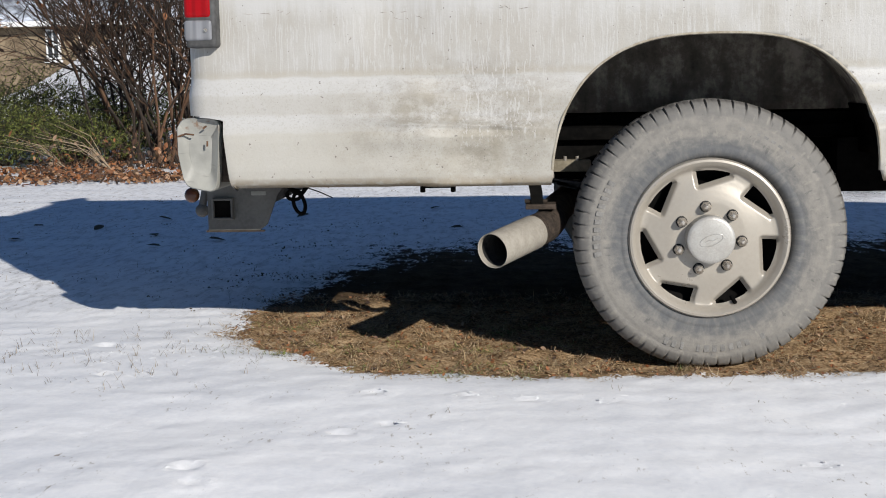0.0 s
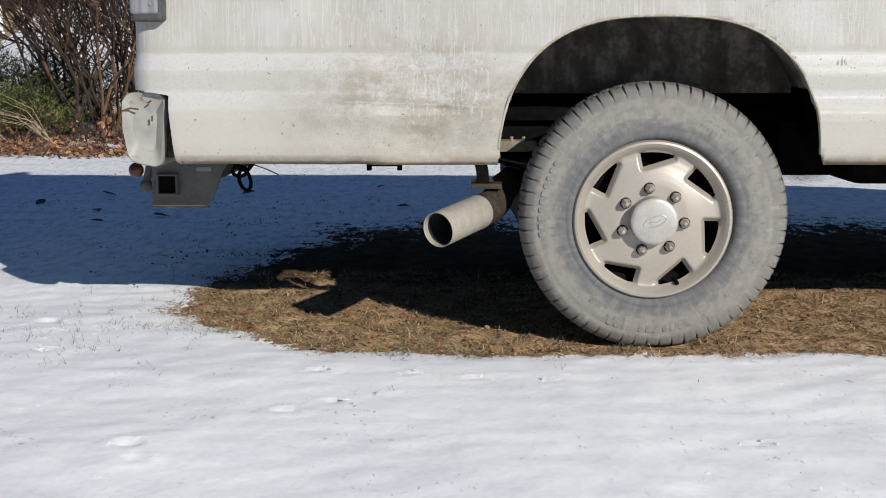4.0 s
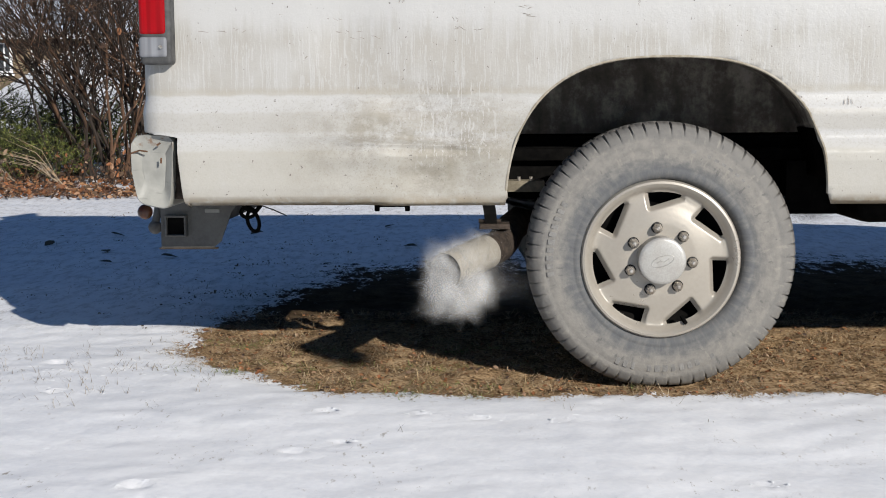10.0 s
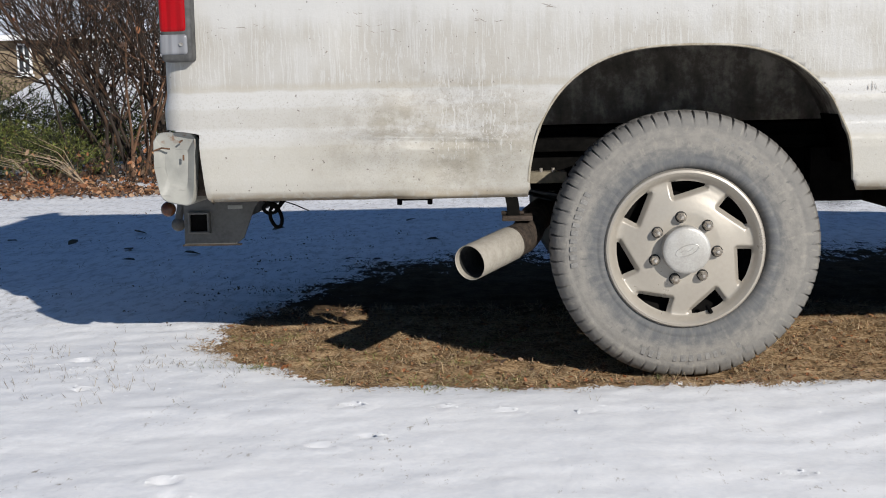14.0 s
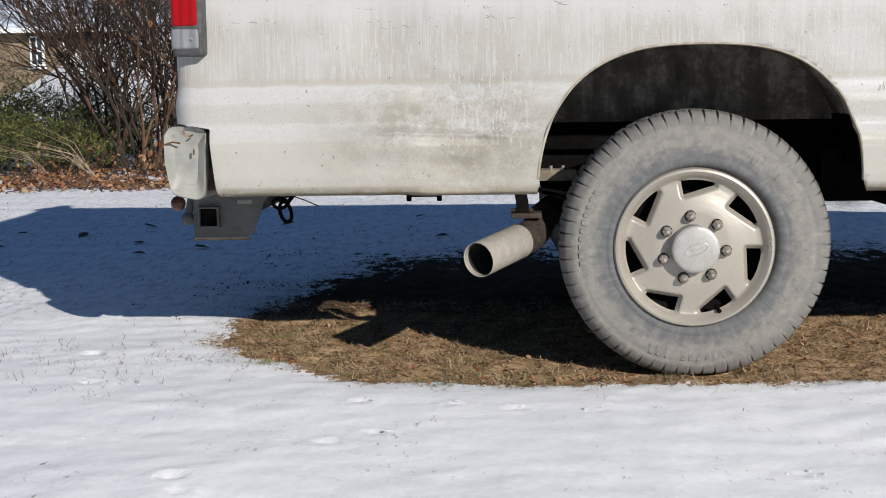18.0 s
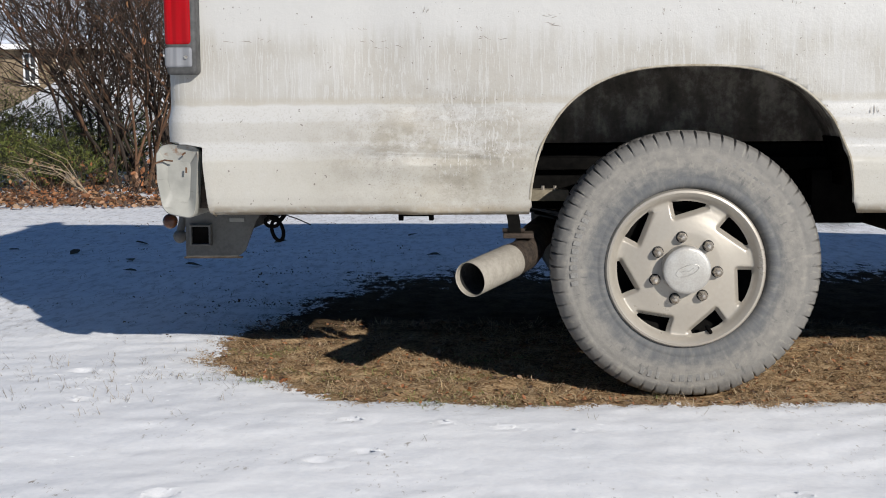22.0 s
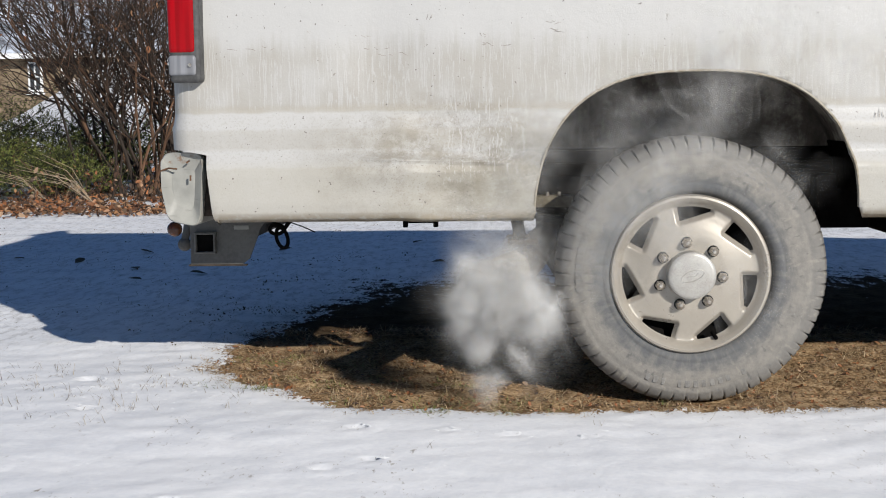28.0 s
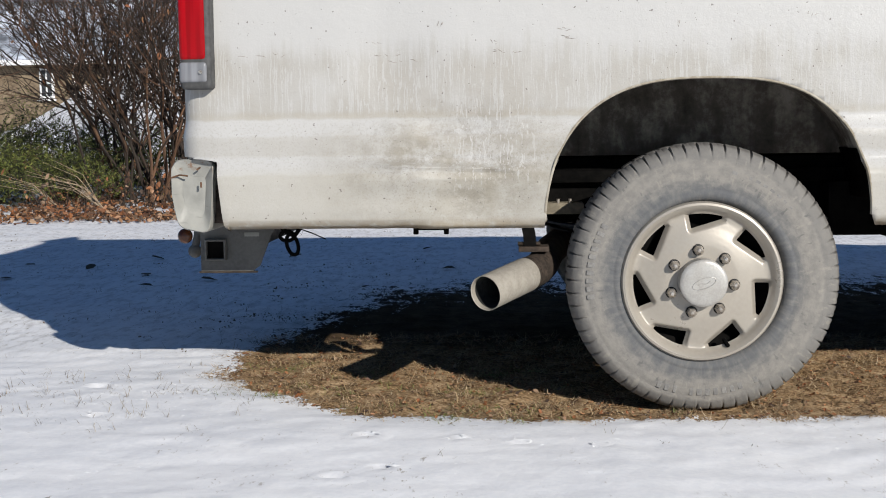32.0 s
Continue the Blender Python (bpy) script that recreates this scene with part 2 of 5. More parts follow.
def bumper_material():
    """Chalky paint, rust breaking through along the upper edge, grey scuffs."""
    n = Nodes("chalky_grey_bumper")
    z = n.axis(2)
    cloud = n.noise(9.0, 4)
    c = n.mix(n.step(cloud, 0.36, 0.64), (0.225, 0.224, 0.205), (0.305, 0.302, 0.275))
    rust = n.math("MULTIPLY", n.step(n.noise(42.0, 5, 0.7), 0.52, 0.64), n.step(n.math("ADD", z, n.math("MULTIPLY", cloud, 0.05)), 0.700, 0.735))
    scuff = n.math("MULTIPLY", n.step(n.noise(1.0, 4, 0.6, n.scaled(14, 14, 90)), 0.60, 0.68), 0.5)
    c = n.mix(scuff, c, (0.13, 0.125, 0.115))
    c = n.mix(n.math("MULTIPLY", rust, 0.85), c, (0.17, 0.085, 0.04))
    n.bump(n.noise(90.0, 4), 0.15, 0.004)
    return n.set(color=c, rough=0.5, spec=0.4)


def liner_material():
    """Matt black liner with grey-brown road dust run down in streaks."""
    n = Nodes("dusty_dark_liner")
    runs = n.noise(1.0, 4, 0.6, n.warped(16, 16, 2.2, 9.0, 0.05))
    cloud = n.noise(7.0, 5, 0.65)
    fine = n.noise(70.0, 4, 0.7)
    fac = n.math("ADD", n.math("ADD", n.math("MULTIPLY", runs, 0.32), n.math("MULTIPLY", cloud, 0.53)), n.math("MULTIPLY", fine, 0.15))
    c = n.ramp(fac, (0.36, (0.045, 0.040, 0.035)), (0.49, (0.115, 0.103, 0.089)), (0.60, (0.300, 0.276, 0.240)))
    n.bump(fine, 0.3, 0.004)
    return n.set(color=c, rough=0.92, spec=0.1)


def tyre_material():
    """Rubber grey with road dust: a washed dark ring at the bead, scuffs that follow the tread's turn, dark groove bottoms."""
    n = Nodes("dusty_tyre_rubber")
    x, z = n.axis(0), n.axis(2)
    r = n.math("SQRT", n.math("ADD", n.math("MULTIPLY", x, x), n.math("MULTIPLY", z, z)))
    angle = n.math("ARCTAN2", z, x)
    polar = n.t.nodes.new("ShaderNodeCombineXYZ")
    n.put(n.math("MULTIPLY", angle, 0.30), polar.inputs[0]), n.put(r, polar.inputs[1])
    p = polar.outputs[0]
    rings = n.noise(1.0, 5, 0.6, n.stretched(p, 22, 40, 1))
    scuff = n.noise(1.0, 4, 0.6, n.stretched(p, 55, 22, 1))
    bead = n.step(n.math("ADD", r, n.math("MULTIPLY", n.math("SUBTRACT", rings, 0.5), 0.07)), 0.300, 0.250)
    shoulder = n.step(n.math("ADD", r, n.math("MULTIPLY", n.math("SUBTRACT", scuff, 0.5), 0.03)), 0.333, 0.345)
    tread = n.step(r, 0.374, 0.381)
    dust = n.step(n.math("ADD", n.math("MULTIPLY", rings, 0.55), n.math("MULTIPLY", n.noise(60.0, 4, 0.65), 0.45)), 0.36, 0.62)
    c = n.mix(dust, (0.178, 0.170, 0.158), (0.232, 0.220, 0.199))
    c = n.mix(n.math("MULTIPLY", shoulder, 0.55), c, (0.150, 0.146, 0.140))
    c = n.mix(n.math("MULTIPLY", bead, n.step(scuff, 0.25, 0.6, 0.5, 1.0)), c, (0.112, 0.115, 0.119))
    c = n.mix(n.math("MULTIPLY", n.step(scuff, 0.61, 0.70), 0.6), c, (0.095, 0.095, 0.095))
    c = n.mix(n.math("MULTIPLY", n.math("MULTIPLY", n.step(scuff, 0.42, 0.34), n.step(r, 0.26, 0.29)), 0.5), c, (0.275, 0.258, 0.225))
    c = n.mix(n.math("MULTIPLY", tread, 0.55), c, (0.080, 0.074, 0.067))
    n.bump(n.math("ADD", n.noise(140.0, 4), n.math("MULTIPLY", rings, 1.2)), 0.3, 0.003)
    return n.set(color=c, rough=0.9, spec=0.2)


def tinted(name, colours, rough=0.8, clump=0.0):
    """Colours picked piece by piece within one mesh."""
    n = Nodes(name)
    stops = [((k + 0.5) / len(colours), c) for k, c in enumerate(colours)]
    pick = n.island()
    if clump:
        pick = n.math("ADD", n.math("MULTIPLY", pick, 0.25), n.math("MULTIPLY", n.step(n.noise(clump, 4, 0.65), 0.30, 0.70), 0.75))
    return n.set(color=n.mix(n.math("MULTIPLY", n.noise(40.0, 3), 0.35), n.ramp(pick, *stops), (0.08, 0.05, 0.03)), rough=rough)


def lens_material(name, colour, rough=0.12, spec=0.5):
    n = Nodes(name)
    ribs = n.noise(1.0, 2, 0.5, n.scaled(48, 30, 2))
    n.bump(ribs, 0.08, 0.002)
    n.b.inputs["Specular IOR Level"].default_value = spec
    return n.set(color=n.mix(n.step(ribs, 0.35, 0.65), tuple(c * 0.72 for c in colour), tuple(min(1.0, c * 1.15) for c in colour)), rough=rough)


PAINT = paint_material()
GROUND = ground_material()
TYRE = tyre_material()
TYRE_BAR = worn("dusty_raised_rubber", (0.225, 0.218, 0.205), (0.15, 0.146, 0.14), 0.9, 0.0, 20.0, 0.2, 140.0)
CREAM = worn("champagne_wheel_paint", (0.365, 0.333, 0.285), (0.335, 0.303, 0.258), 0.36, 0.25, 7.0, 0.04, 90.0, 0.5)
CAP = worn("brushed_cap_metal", (0.44, 0.43, 0.405), (0.34, 0.325, 0.30), 0.42, 0.3, 20.0, 0.15, 200.0)
NUT = worn("plated_nut_metal", (0.62, 0.58, 0.52), (0.30, 0.26, 0.22), 0.3, 0.7, 60.0, 0.1, 200.0)
BUMPER = bumper_material()
RUST = worn("brown_rust", (0.15, 0.075, 0.04), (0.05, 0.03, 0.02), 0.9, 0.0, 40.0, 0.4, 180.0)
HITCH = worn("grey_primer_steel", (0.125, 0.122, 0.114), (0.085, 0.083, 0.077), 0.7, 0.0, 10.0, 0.2, 120.0)
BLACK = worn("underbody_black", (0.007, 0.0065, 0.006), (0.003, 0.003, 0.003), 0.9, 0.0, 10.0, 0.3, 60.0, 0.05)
LINER = liner_material()
TIP = worn("dull_exhaust_tip_steel", (0.34, 0.312, 0.265), (0.27, 0.245, 0.205), 0.55, 0.1, 30.0, 0.2, 150.0)
PIPE = worn("scaled_exhaust_steel", (0.060, 0.043, 0.032), (0.022, 0.017, 0.013), 0.85, 0.2, 30.0, 0.4, 140.0)
SOOT_AND_RECESS = worn("soot_and_recess_black", (0.03, 0.03, 0.03), (0.01, 0.01, 0.01), 0.95, 0.0, 20.0, 0.3, 120.0)
RED = lens_material("red_lens", (0.30, 0.0006, 0.004), 0.2, 0.25)
CLEAR = lens_material("smoky_reverse_lens", (0.21, 0.215, 0.23), 0.2, 0.3)
AMBER = lens_material("amber_marker", (0.07, 0.022, 0.008), 0.2)
GASKET = worn("grey_lamp_frame", (0.075, 0.075, 0.075), (0.045, 0.045, 0.045), 0.6, 0.0, 20.0, 0.1, 100.0)
LIP = worn("road_dirt_on_paint", (0.37, 0.34, 0.28), (0.24, 0.205, 0.15), 0.7, 0.0, 14.0, 0.3, 90.0)
TANSTEEL = worn("tan_undercoat", (0.25, 0.215, 0.155), (0.15, 0.13, 0.095), 0.85, 0.0, 14.0, 0.3, 90.0)
STRAW = tinted("dry_grass_blades", [(0.60, 0.43, 0.23), (0.10, 0.058, 0.028), (0.80, 0.64, 0.42), (0.30, 0.175, 0.085), (0.66, 0.50, 0.29), (0.20, 0.095, 0.042)])
GREEN = tinted("winter_grass_blades", [(0.17, 0.22, 0.05), (0.30, 0.33, 0.10), (0.12, 0.17, 0.035), (0.36, 0.33, 0.13)])
LITTER = tinted("dead_leaves", [(0.27, 0.095, 0.032), (0.36, 0.19, 0.085), (0.06, 0.030, 0.016), (0.42, 0.28, 0.18), (0.32, 0.115, 0.036), (0.11, 0.05, 0.026), (0.04, 0.022, 0.014)], 0.7)
TWIG = tinted("bare_twigs", [(0.012, 0.008, 0.006), (0.026, 0.015, 0.010), (0.008, 0.006, 0.005), (0.016, 0.010, 0.007), (0.13, 0.065, 0.034), (0.012, 0.008, 0.006)], 0.85)
CONIFER = tinted("juniper_needles", [(0.004, 0.007, 0.003), (0.011, 0.020, 0.006), (0.006, 0.011, 0.004), (0.060, 0.095, 0.016), (0.23, 0.26, 0.050), (0.026, 0.042, 0.009), (0.15, 0.09, 0.04)], 0.8, 6.0)
STALK = tinted("pale_dead_stalks", [(0.32, 0.23, 0.15), (0.42, 0.33, 0.23), (0.22, 0.145, 0.085)], 0.85)
DULLGRASS = tinted("grey_brown_dead_blades", [(0.16, 0.13, 0.09), (0.28, 0.22, 0.14), (0.09, 0.07, 0.05), (0.36, 0.30, 0.20)], 0.85)
CRUST = worn("loose_snow_crust", (0.93, 0.94, 0.95), (0.86, 0.87, 0.89), 0.7, 0.0, 20.0, 0.2, 120.0, 0.3)
CLOD = tinted("earth_crumb", [(0.26, 0.155, 0.075), (0.10, 0.06, 0.03), (0.46, 0.30, 0.16), (0.17, 0.10, 0.048)], 0.95)
DEBRIS = tinted("dark_debris", [(0.09, 0.06, 0.04), (0.15, 0.10, 0.06), (0.06, 0.055, 0.035), (0.22, 0.16, 0.10)], 0.9)
SCAR = worn("scraped_paint", (0.33, 0.30, 0.27), (0.19, 0.165, 0.145), 0.8, 0.0, 60.0, 0.2, 200.0)
BRICK = worn("tan_stone_wall", (0.24, 0.185, 0.120), (0.11, 0.08, 0.052), 0.9, 0.0, 1.5, 0.3, 9.0)
TRIM = worn("white_house_trim", (0.78, 0.78, 0.78), (0.66, 0.66, 0.67), 0.6, 0.0, 3.0, 0.05, 20.0)
PANE = worn("dark_window_glass", (0.05, 0.055, 0.06), (0.03, 0.03, 0.035), 0.08, 0.0, 2.0, 0.0, 5.0)
ROOFSNOW = worn("patchy_roof_snow", (0.60, 0.65, 0.74), (0.10, 0.11, 0.13), 0.85, 0.0, 0.9, 0.2, 4.0)


# ---- mesh helpers ----
def part(name, bm, material, parent=None, label="", smooth=True):
    me = bpy.data.meshes.new(name)
    bm.normal_update()
    bm.to_mesh(me)
    bm.free()
    me.materials.append(material)
    if smooth:
        me.polygons.foreach_set("use_smooth", [True] * len(me.polygons))
        me.set_sharp_from_angle(angle=radians(38))
    ob = new(name, me)
    ob.parent = parent
    return tagged(ob, label)


def box(bm, x0, x1, y0, y1, z0, z1, bevel=0.0, segments=2):
    made = bmesh.ops.create_cube(bm, size=1.0)["verts"]
    bmesh.ops.scale(bm, vec=(x1 - x0, y1 - y0, z1 - z0), verts=made)
    bmesh.ops.translate(bm, vec=((x0 + x1) / 2, (y0 + y1) / 2, (z0 + z1) / 2), verts=made)
    if bevel:
        edges = list({e for v in made for e in v.link_edges})
        bmesh.ops.bevel(bm, geom=edges, offset=bevel, segments=segments, profile=0.6, affect="EDGES")
    return bm


def rows_to_faces(bm, rows, closed=False, loop=False):
    """Quads between rows of vertices. closed: each row is a ring; loop: the last row joins the first."""
    pairs = list(zip(rows, rows[1:])) + ([(rows[-1], rows[0])] if loop else [])
    for a, b in pairs:
        n = len(a)
        for k in range(n if closed else n - 1):
            f = (a[k], a[(k + 1) % n], b[(k + 1) % n], b[k])
            f = tuple(dict.fromkeys(f))
            if len(f) > 2 and not bm.faces.get(f):
                bm.faces.new(f)


def tube(bm, points, radius, sides=6, caps=True):
    """A tube along points; radius is a number or one for each point."""
    points = [Vector(p) for p in points]
    radii = radius if isinstance(radius, (list, tuple)) else [radius] * len(points)
    rows, side = [], None
    for k, p in enumerate(points):
        way = (points[min(k + 1, len(points) - 1)] - points[max(k - 1, 0)]).normalized()
        side = way.orthogonal() if side is None else (side - way * side.dot(way))
        side.normalize()
        other = way.cross(side)
        rows.append([bm.verts.new(p + radii[k] * (math.cos(a) * side + math.sin(a) * other)) for a in np.arange(sides) * math.tau / sides])
    rows_to_faces(bm, rows, closed=True)
    if caps:
        bm.faces.new(rows[0][::-1]), bm.faces.new(rows[-1])
    return bm


def lathe(bm, profile, segments, wobble=None):
    """Turns a profile of (radius, y) round the y axis. wobble(k, j) changes a radius."""
    rows = []
    for j, (r, y) in enumerate(profile):
        ring = []
        for k in range(segments):
            a = math.tau * k / segments
            rr = r + (wobble(k, j) if wobble else 0.0)
            ring.append(bm.verts.new((rr * math.cos(a), y, rr * math.sin(a))))
        rows.append(ring)
    rows_to_faces(bm, rows, closed=True)
    return rows


def lerp_table(v, table):
    """Piecewise linear: table of (v, value), rising in v."""
    return float(np.interp(v, [a for a, _ in table], [b for _, b in table]))


def smooth(v, lo, hi):
    t = min(1.0, max(0.0, (v - lo) / (hi - lo)))
    return t * t * (3 - 2 * t)


# ---- ground ----
def snow_field(x, y):
    """About 1 on snow, 0 on bare earth: the earth patch under and in front of the van."""
    front = y + 0.097 + 0.03 * noise.noise((x * 3, 0, 0))
    left = x + 1.48 - 0.05 * noise.noise((0, y * 4, 3)) - 0.30 * smooth(y, 1.0, 2.2) + 0.22 * noise.noise((x * 3, y * 3, 7)) * smooth(y, 1.0, 1.8)
    corner = ((x + 0.97) * 0.71 + (y + 0.06) * 0.70) + 0.045 * noise.noise((x * 6, y * 6, 1))
    back = (2.75 + 0.35 * noise.noise((x * 1.3, 0, 5)) - y) * 0.55
    inside = min(front, left, corner, back)
    soft = 0.10 + 0.32 * smooth(y, 0.95, 1.8)
    return 0.5 - inside / soft * 0.5


PRINTS = [(-0.90, -0.33, 0.05), (-0.66, -0.36, 0.04), (-0.93, -0.70, 0.06), (-0.83, -0.62, 0.05), (-1.22, -0.98, 0.06), (-1.18, -1.08, 0.05), (-1.82, 0.30, 0.07), (-0.50, -0.40, 0.04), (-1.7, -0.1, 0.05), (0.1, -0.95, 0.05), (-0.3, -0.42, 0.03)]


def ground_height(x, y):
    far = smooth(y, 9.0, 14.0)
    h = far * (y - 9.0) * 0.020
    h += smooth((x + 0.5) / (abs(y) + 3.48), -0.345, -0.315) * smooth(y, 13.0, 24.0) * (min(y, 75.0) - 13.0) * 0.085
    if abs(x) < 12 and -5 < y < 12:
        s = min(1.0, max(0.0, snow_field(x, y)))
        h += 0.018 * s + 0.010 * noise.noise((x * 1.7, y * 2.6, 0)) + 0.004 * noise.noise((x * 9, y * 13, 4))
        h += (1 - s) * 0.010 * noise.noise((x * 14, y * 14, 8)) - 0.012
        for px, py, r0 in PRINTS:
            r = r0 * 0.6
            d = ((x - px) / r) ** 2 + ((y - py) / (r * 0.8)) ** 2
            if d < 4:
                h += s * (-0.012 * math.exp(-d * 2.2) + 0.006 * math.exp(-(d - 1.4) ** 2 * 3))
    return h


def build_ground():
    xs = np.unique(np.concatenate([np.arange(-2.8, 1.5, 0.022), np.arange(-10, -2.8, 0.12), np.arange(1.5, 8, 0.15), np.arange(-60, 60, 4.0), [-400, -200, -110, 110, 200, 400]]).round(3))
    ys = np.unique(np.concatenate([np.arange(-1.7, 3.0, 0.022), np.arange(3.0, 13, 0.1), np.arange(-8, -1.7, 0.2), np.arange(13, 70, 2.5), [-400, -150, -60, -25, 110, 200, 400]]).round(3))
    verts, field = [], []
    for y in ys:
        for x in xs:
            verts.append((x, y, ground_height(x, y)))
            field.append(min(1.5, max(-0.5, snow_field(x, y))) if abs(x) < 12 and -5 < y < 12 else 1.5)
    n = len(xs)
    faces = [(j * n + i, j * n + i + 1, (j + 1) * n + i + 1, (j + 1) * n + i) for j in range(len(ys) - 1) for i in range(n - 1)]
    me = bpy.data.meshes.new("ground")
    me.from_pydata(verts, [], faces)
    me.attributes.new("snow", "FLOAT", "POINT").data.foreach_set("value", field)
    me.polygons.foreach_set("use_smooth", [True] * len(me.polygons))
    me.materials.append(GROUND)
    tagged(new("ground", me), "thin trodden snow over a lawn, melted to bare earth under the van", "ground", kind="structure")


def blade(verts, faces, x, y, z, length, lean, turn, width, curl):
    """One tapering grass blade of three joints."""
    c, s = math.cos(turn), math.sin(turn)
    base = len(verts)
    for k in range(3):
        u = k / 2
        out = length * u * math.cos(lean + curl * u)
        up = length * u * math.sin(lean + curl * u)
        w = width * (1 - 0.85 * u) / 2
        verts.append((x + c * out - s * w, y + s * out + c * w, z + up))
        verts.append((x + c * out + s * w, y + s * out - c * w, z + up))
    faces.append((base, base + 1, base + 3, base + 2))
    faces.append((base + 2, base + 3, base + 5, base + 4))


def stuff(name, verts, faces, material, label, category):
    me = bpy.data.meshes.new(name)
    me.from_pydata(verts, [], faces)
    me.materials.append(material)
    return tagged(new(name, me), label, category, kind="stuff")


def build_grass():
    rng = random.Random(5)
    v, f = [], []
    while len(v) < 6 * 34000:
        x, y = rng.uniform(-1.65, 1.5), rng.uniform(-0.3, 1.3)
        if snow_field(x, y) > rng.uniform(0.15, 0.95) ** 1.5 + 0.1 or noise.noise((x * 7, y * 7, 9)) < rng.uniform(-0.35, 0.35):
            continue
        if ((x - 0.62) / 0.34) ** 2 + ((y - 0.08) / 0.15) ** 2 < rng.uniform(0.5, 1.4) and rng.random() < 0.85:
            continue  # a scuffed bare spot by the tyre
        blade(v, f, x, y, ground_height(x, y) + 0.002, rng.uniform(0.010, 0.046), rng.uniform(0.0, 0.42) * rng.random(), rng.uniform(0, math.tau), rng.uniform(0.0012, 0.0030), rng.uniform(-0.5, 0.5))
    stuff("dry_grass", v, f, STRAW, "matted straw-coloured dead grass on bare earth", "grass")
    v, f = [], []
    tufts = [(-1.18, 0.36), (-1.07, 0.28), (-0.62, 0.02), (-0.86, 0.06), (-1.25, 0.16), (-0.55, 0.30), (-0.98, 0.0), (-0.40, 0.0)]
    tufts += [(rng.uniform(-1.4, 0.2), rng.uniform(-0.06, 0.75)) for _ in range(28)]
    tufts += [(-0.72, -0.10), (-0.52, -0.10)]
    for tx, ty in tufts:
        if snow_field(tx, ty) > 1.0:
            continue
        wide = rng.uniform(0.02, 0.06)
        for _ in range(rng.randint(35, 110)):
            x, y = tx + rng.gauss(0, wide), ty + rng.gauss(0, wide)
            blade(v, f, x, y, ground_height(x, y), rng.uniform(0.010, 0.024), rng.uniform(0.0, 0.3), rng.uniform(0, math.tau), rng.uniform(0.0018, 0.0036), rng.uniform(-0.4, 0.6))
    stuff("green_grass", v, f, GREEN, "short green winter grass tufts in bare earth", "grass")
    v, f = [], []
    while len(v) < 6 * 1500:
        x, y = rng.uniform(-4.2, 1.2), rng.triangular(-0.6, 6.0, 1.6)
        if snow_field(x, y) < 0.55 or noise.noise((x * 1.8, y * 1.8, 2)) < rng.uniform(-0.2, 0.45):
            continue
        for _ in range(rng.randint(1, 3)):
            blade(v, f, x + rng.gauss(0, 0.01), y + rng.gauss(0, 0.01), ground_height(x, y), rng.uniform(0.01, 0.04), rng.uniform(0.1, 1.0), rng.uniform(0, math.tau), rng.uniform(0.0010, 0.0022), rng.uniform(-0.7, 0.5))
    for _ in range(170):
        cx, cy = rng.triangular(-2.9, -1.15, -1.6), rng.triangular(-0.35, 0.62, 0.12)
        if snow_field(cx, cy) < 0.6:
            continue
        for _ in range(rng.randint(1, 4)):
            x, y = cx + rng.gauss(0, 0.012), cy + rng.gauss(0, 0.012)
            blade(v, f, x, y, ground_height(x, y) - 0.002, rng.uniform(0.012, 0.05), rng.uniform(0.5, 1.4), rng.uniform(0, math.tau), rng.uniform(0.0012, 0.0022), rng.uniform(-0.9, 0.3))
    stuff("grass_in_snow", v, f, DULLGRASS, "sparse dry grass blades poking out of snow", "grass")


def leaf_shape(verts, faces, x, y, z, size, rng, tilt=0.5):
    """A dead leaf: a pointed oval folded along its rib and curled."""
    m = Matrix.Translation((x, y, z)) @ Euler((rng.gauss(0, tilt), rng.gauss(0, tilt), rng.uniform(0, math.tau))).to_matrix().to_4x4()
    fold, base = rng.uniform(0.1, 0.55), len(verts)
    ring = [(-0.5, 0.0), (-0.25, 0.26), (0.1, 0.30), (0.35, 0.15), (0.55, 0.0), (0.35, -0.15), (0.1, -0.30), (-0.25, -0.26)]
    for u, w in ring:
        verts.append(tuple(m @ Vector((u * size, w * size, (abs(w) * fold + 0.35 * u * u * fold) * size))))
    faces += [(base, base + 1, base + 2, base + 3, base + 4), (base, base + 4, base + 5, base + 6, base + 7)]


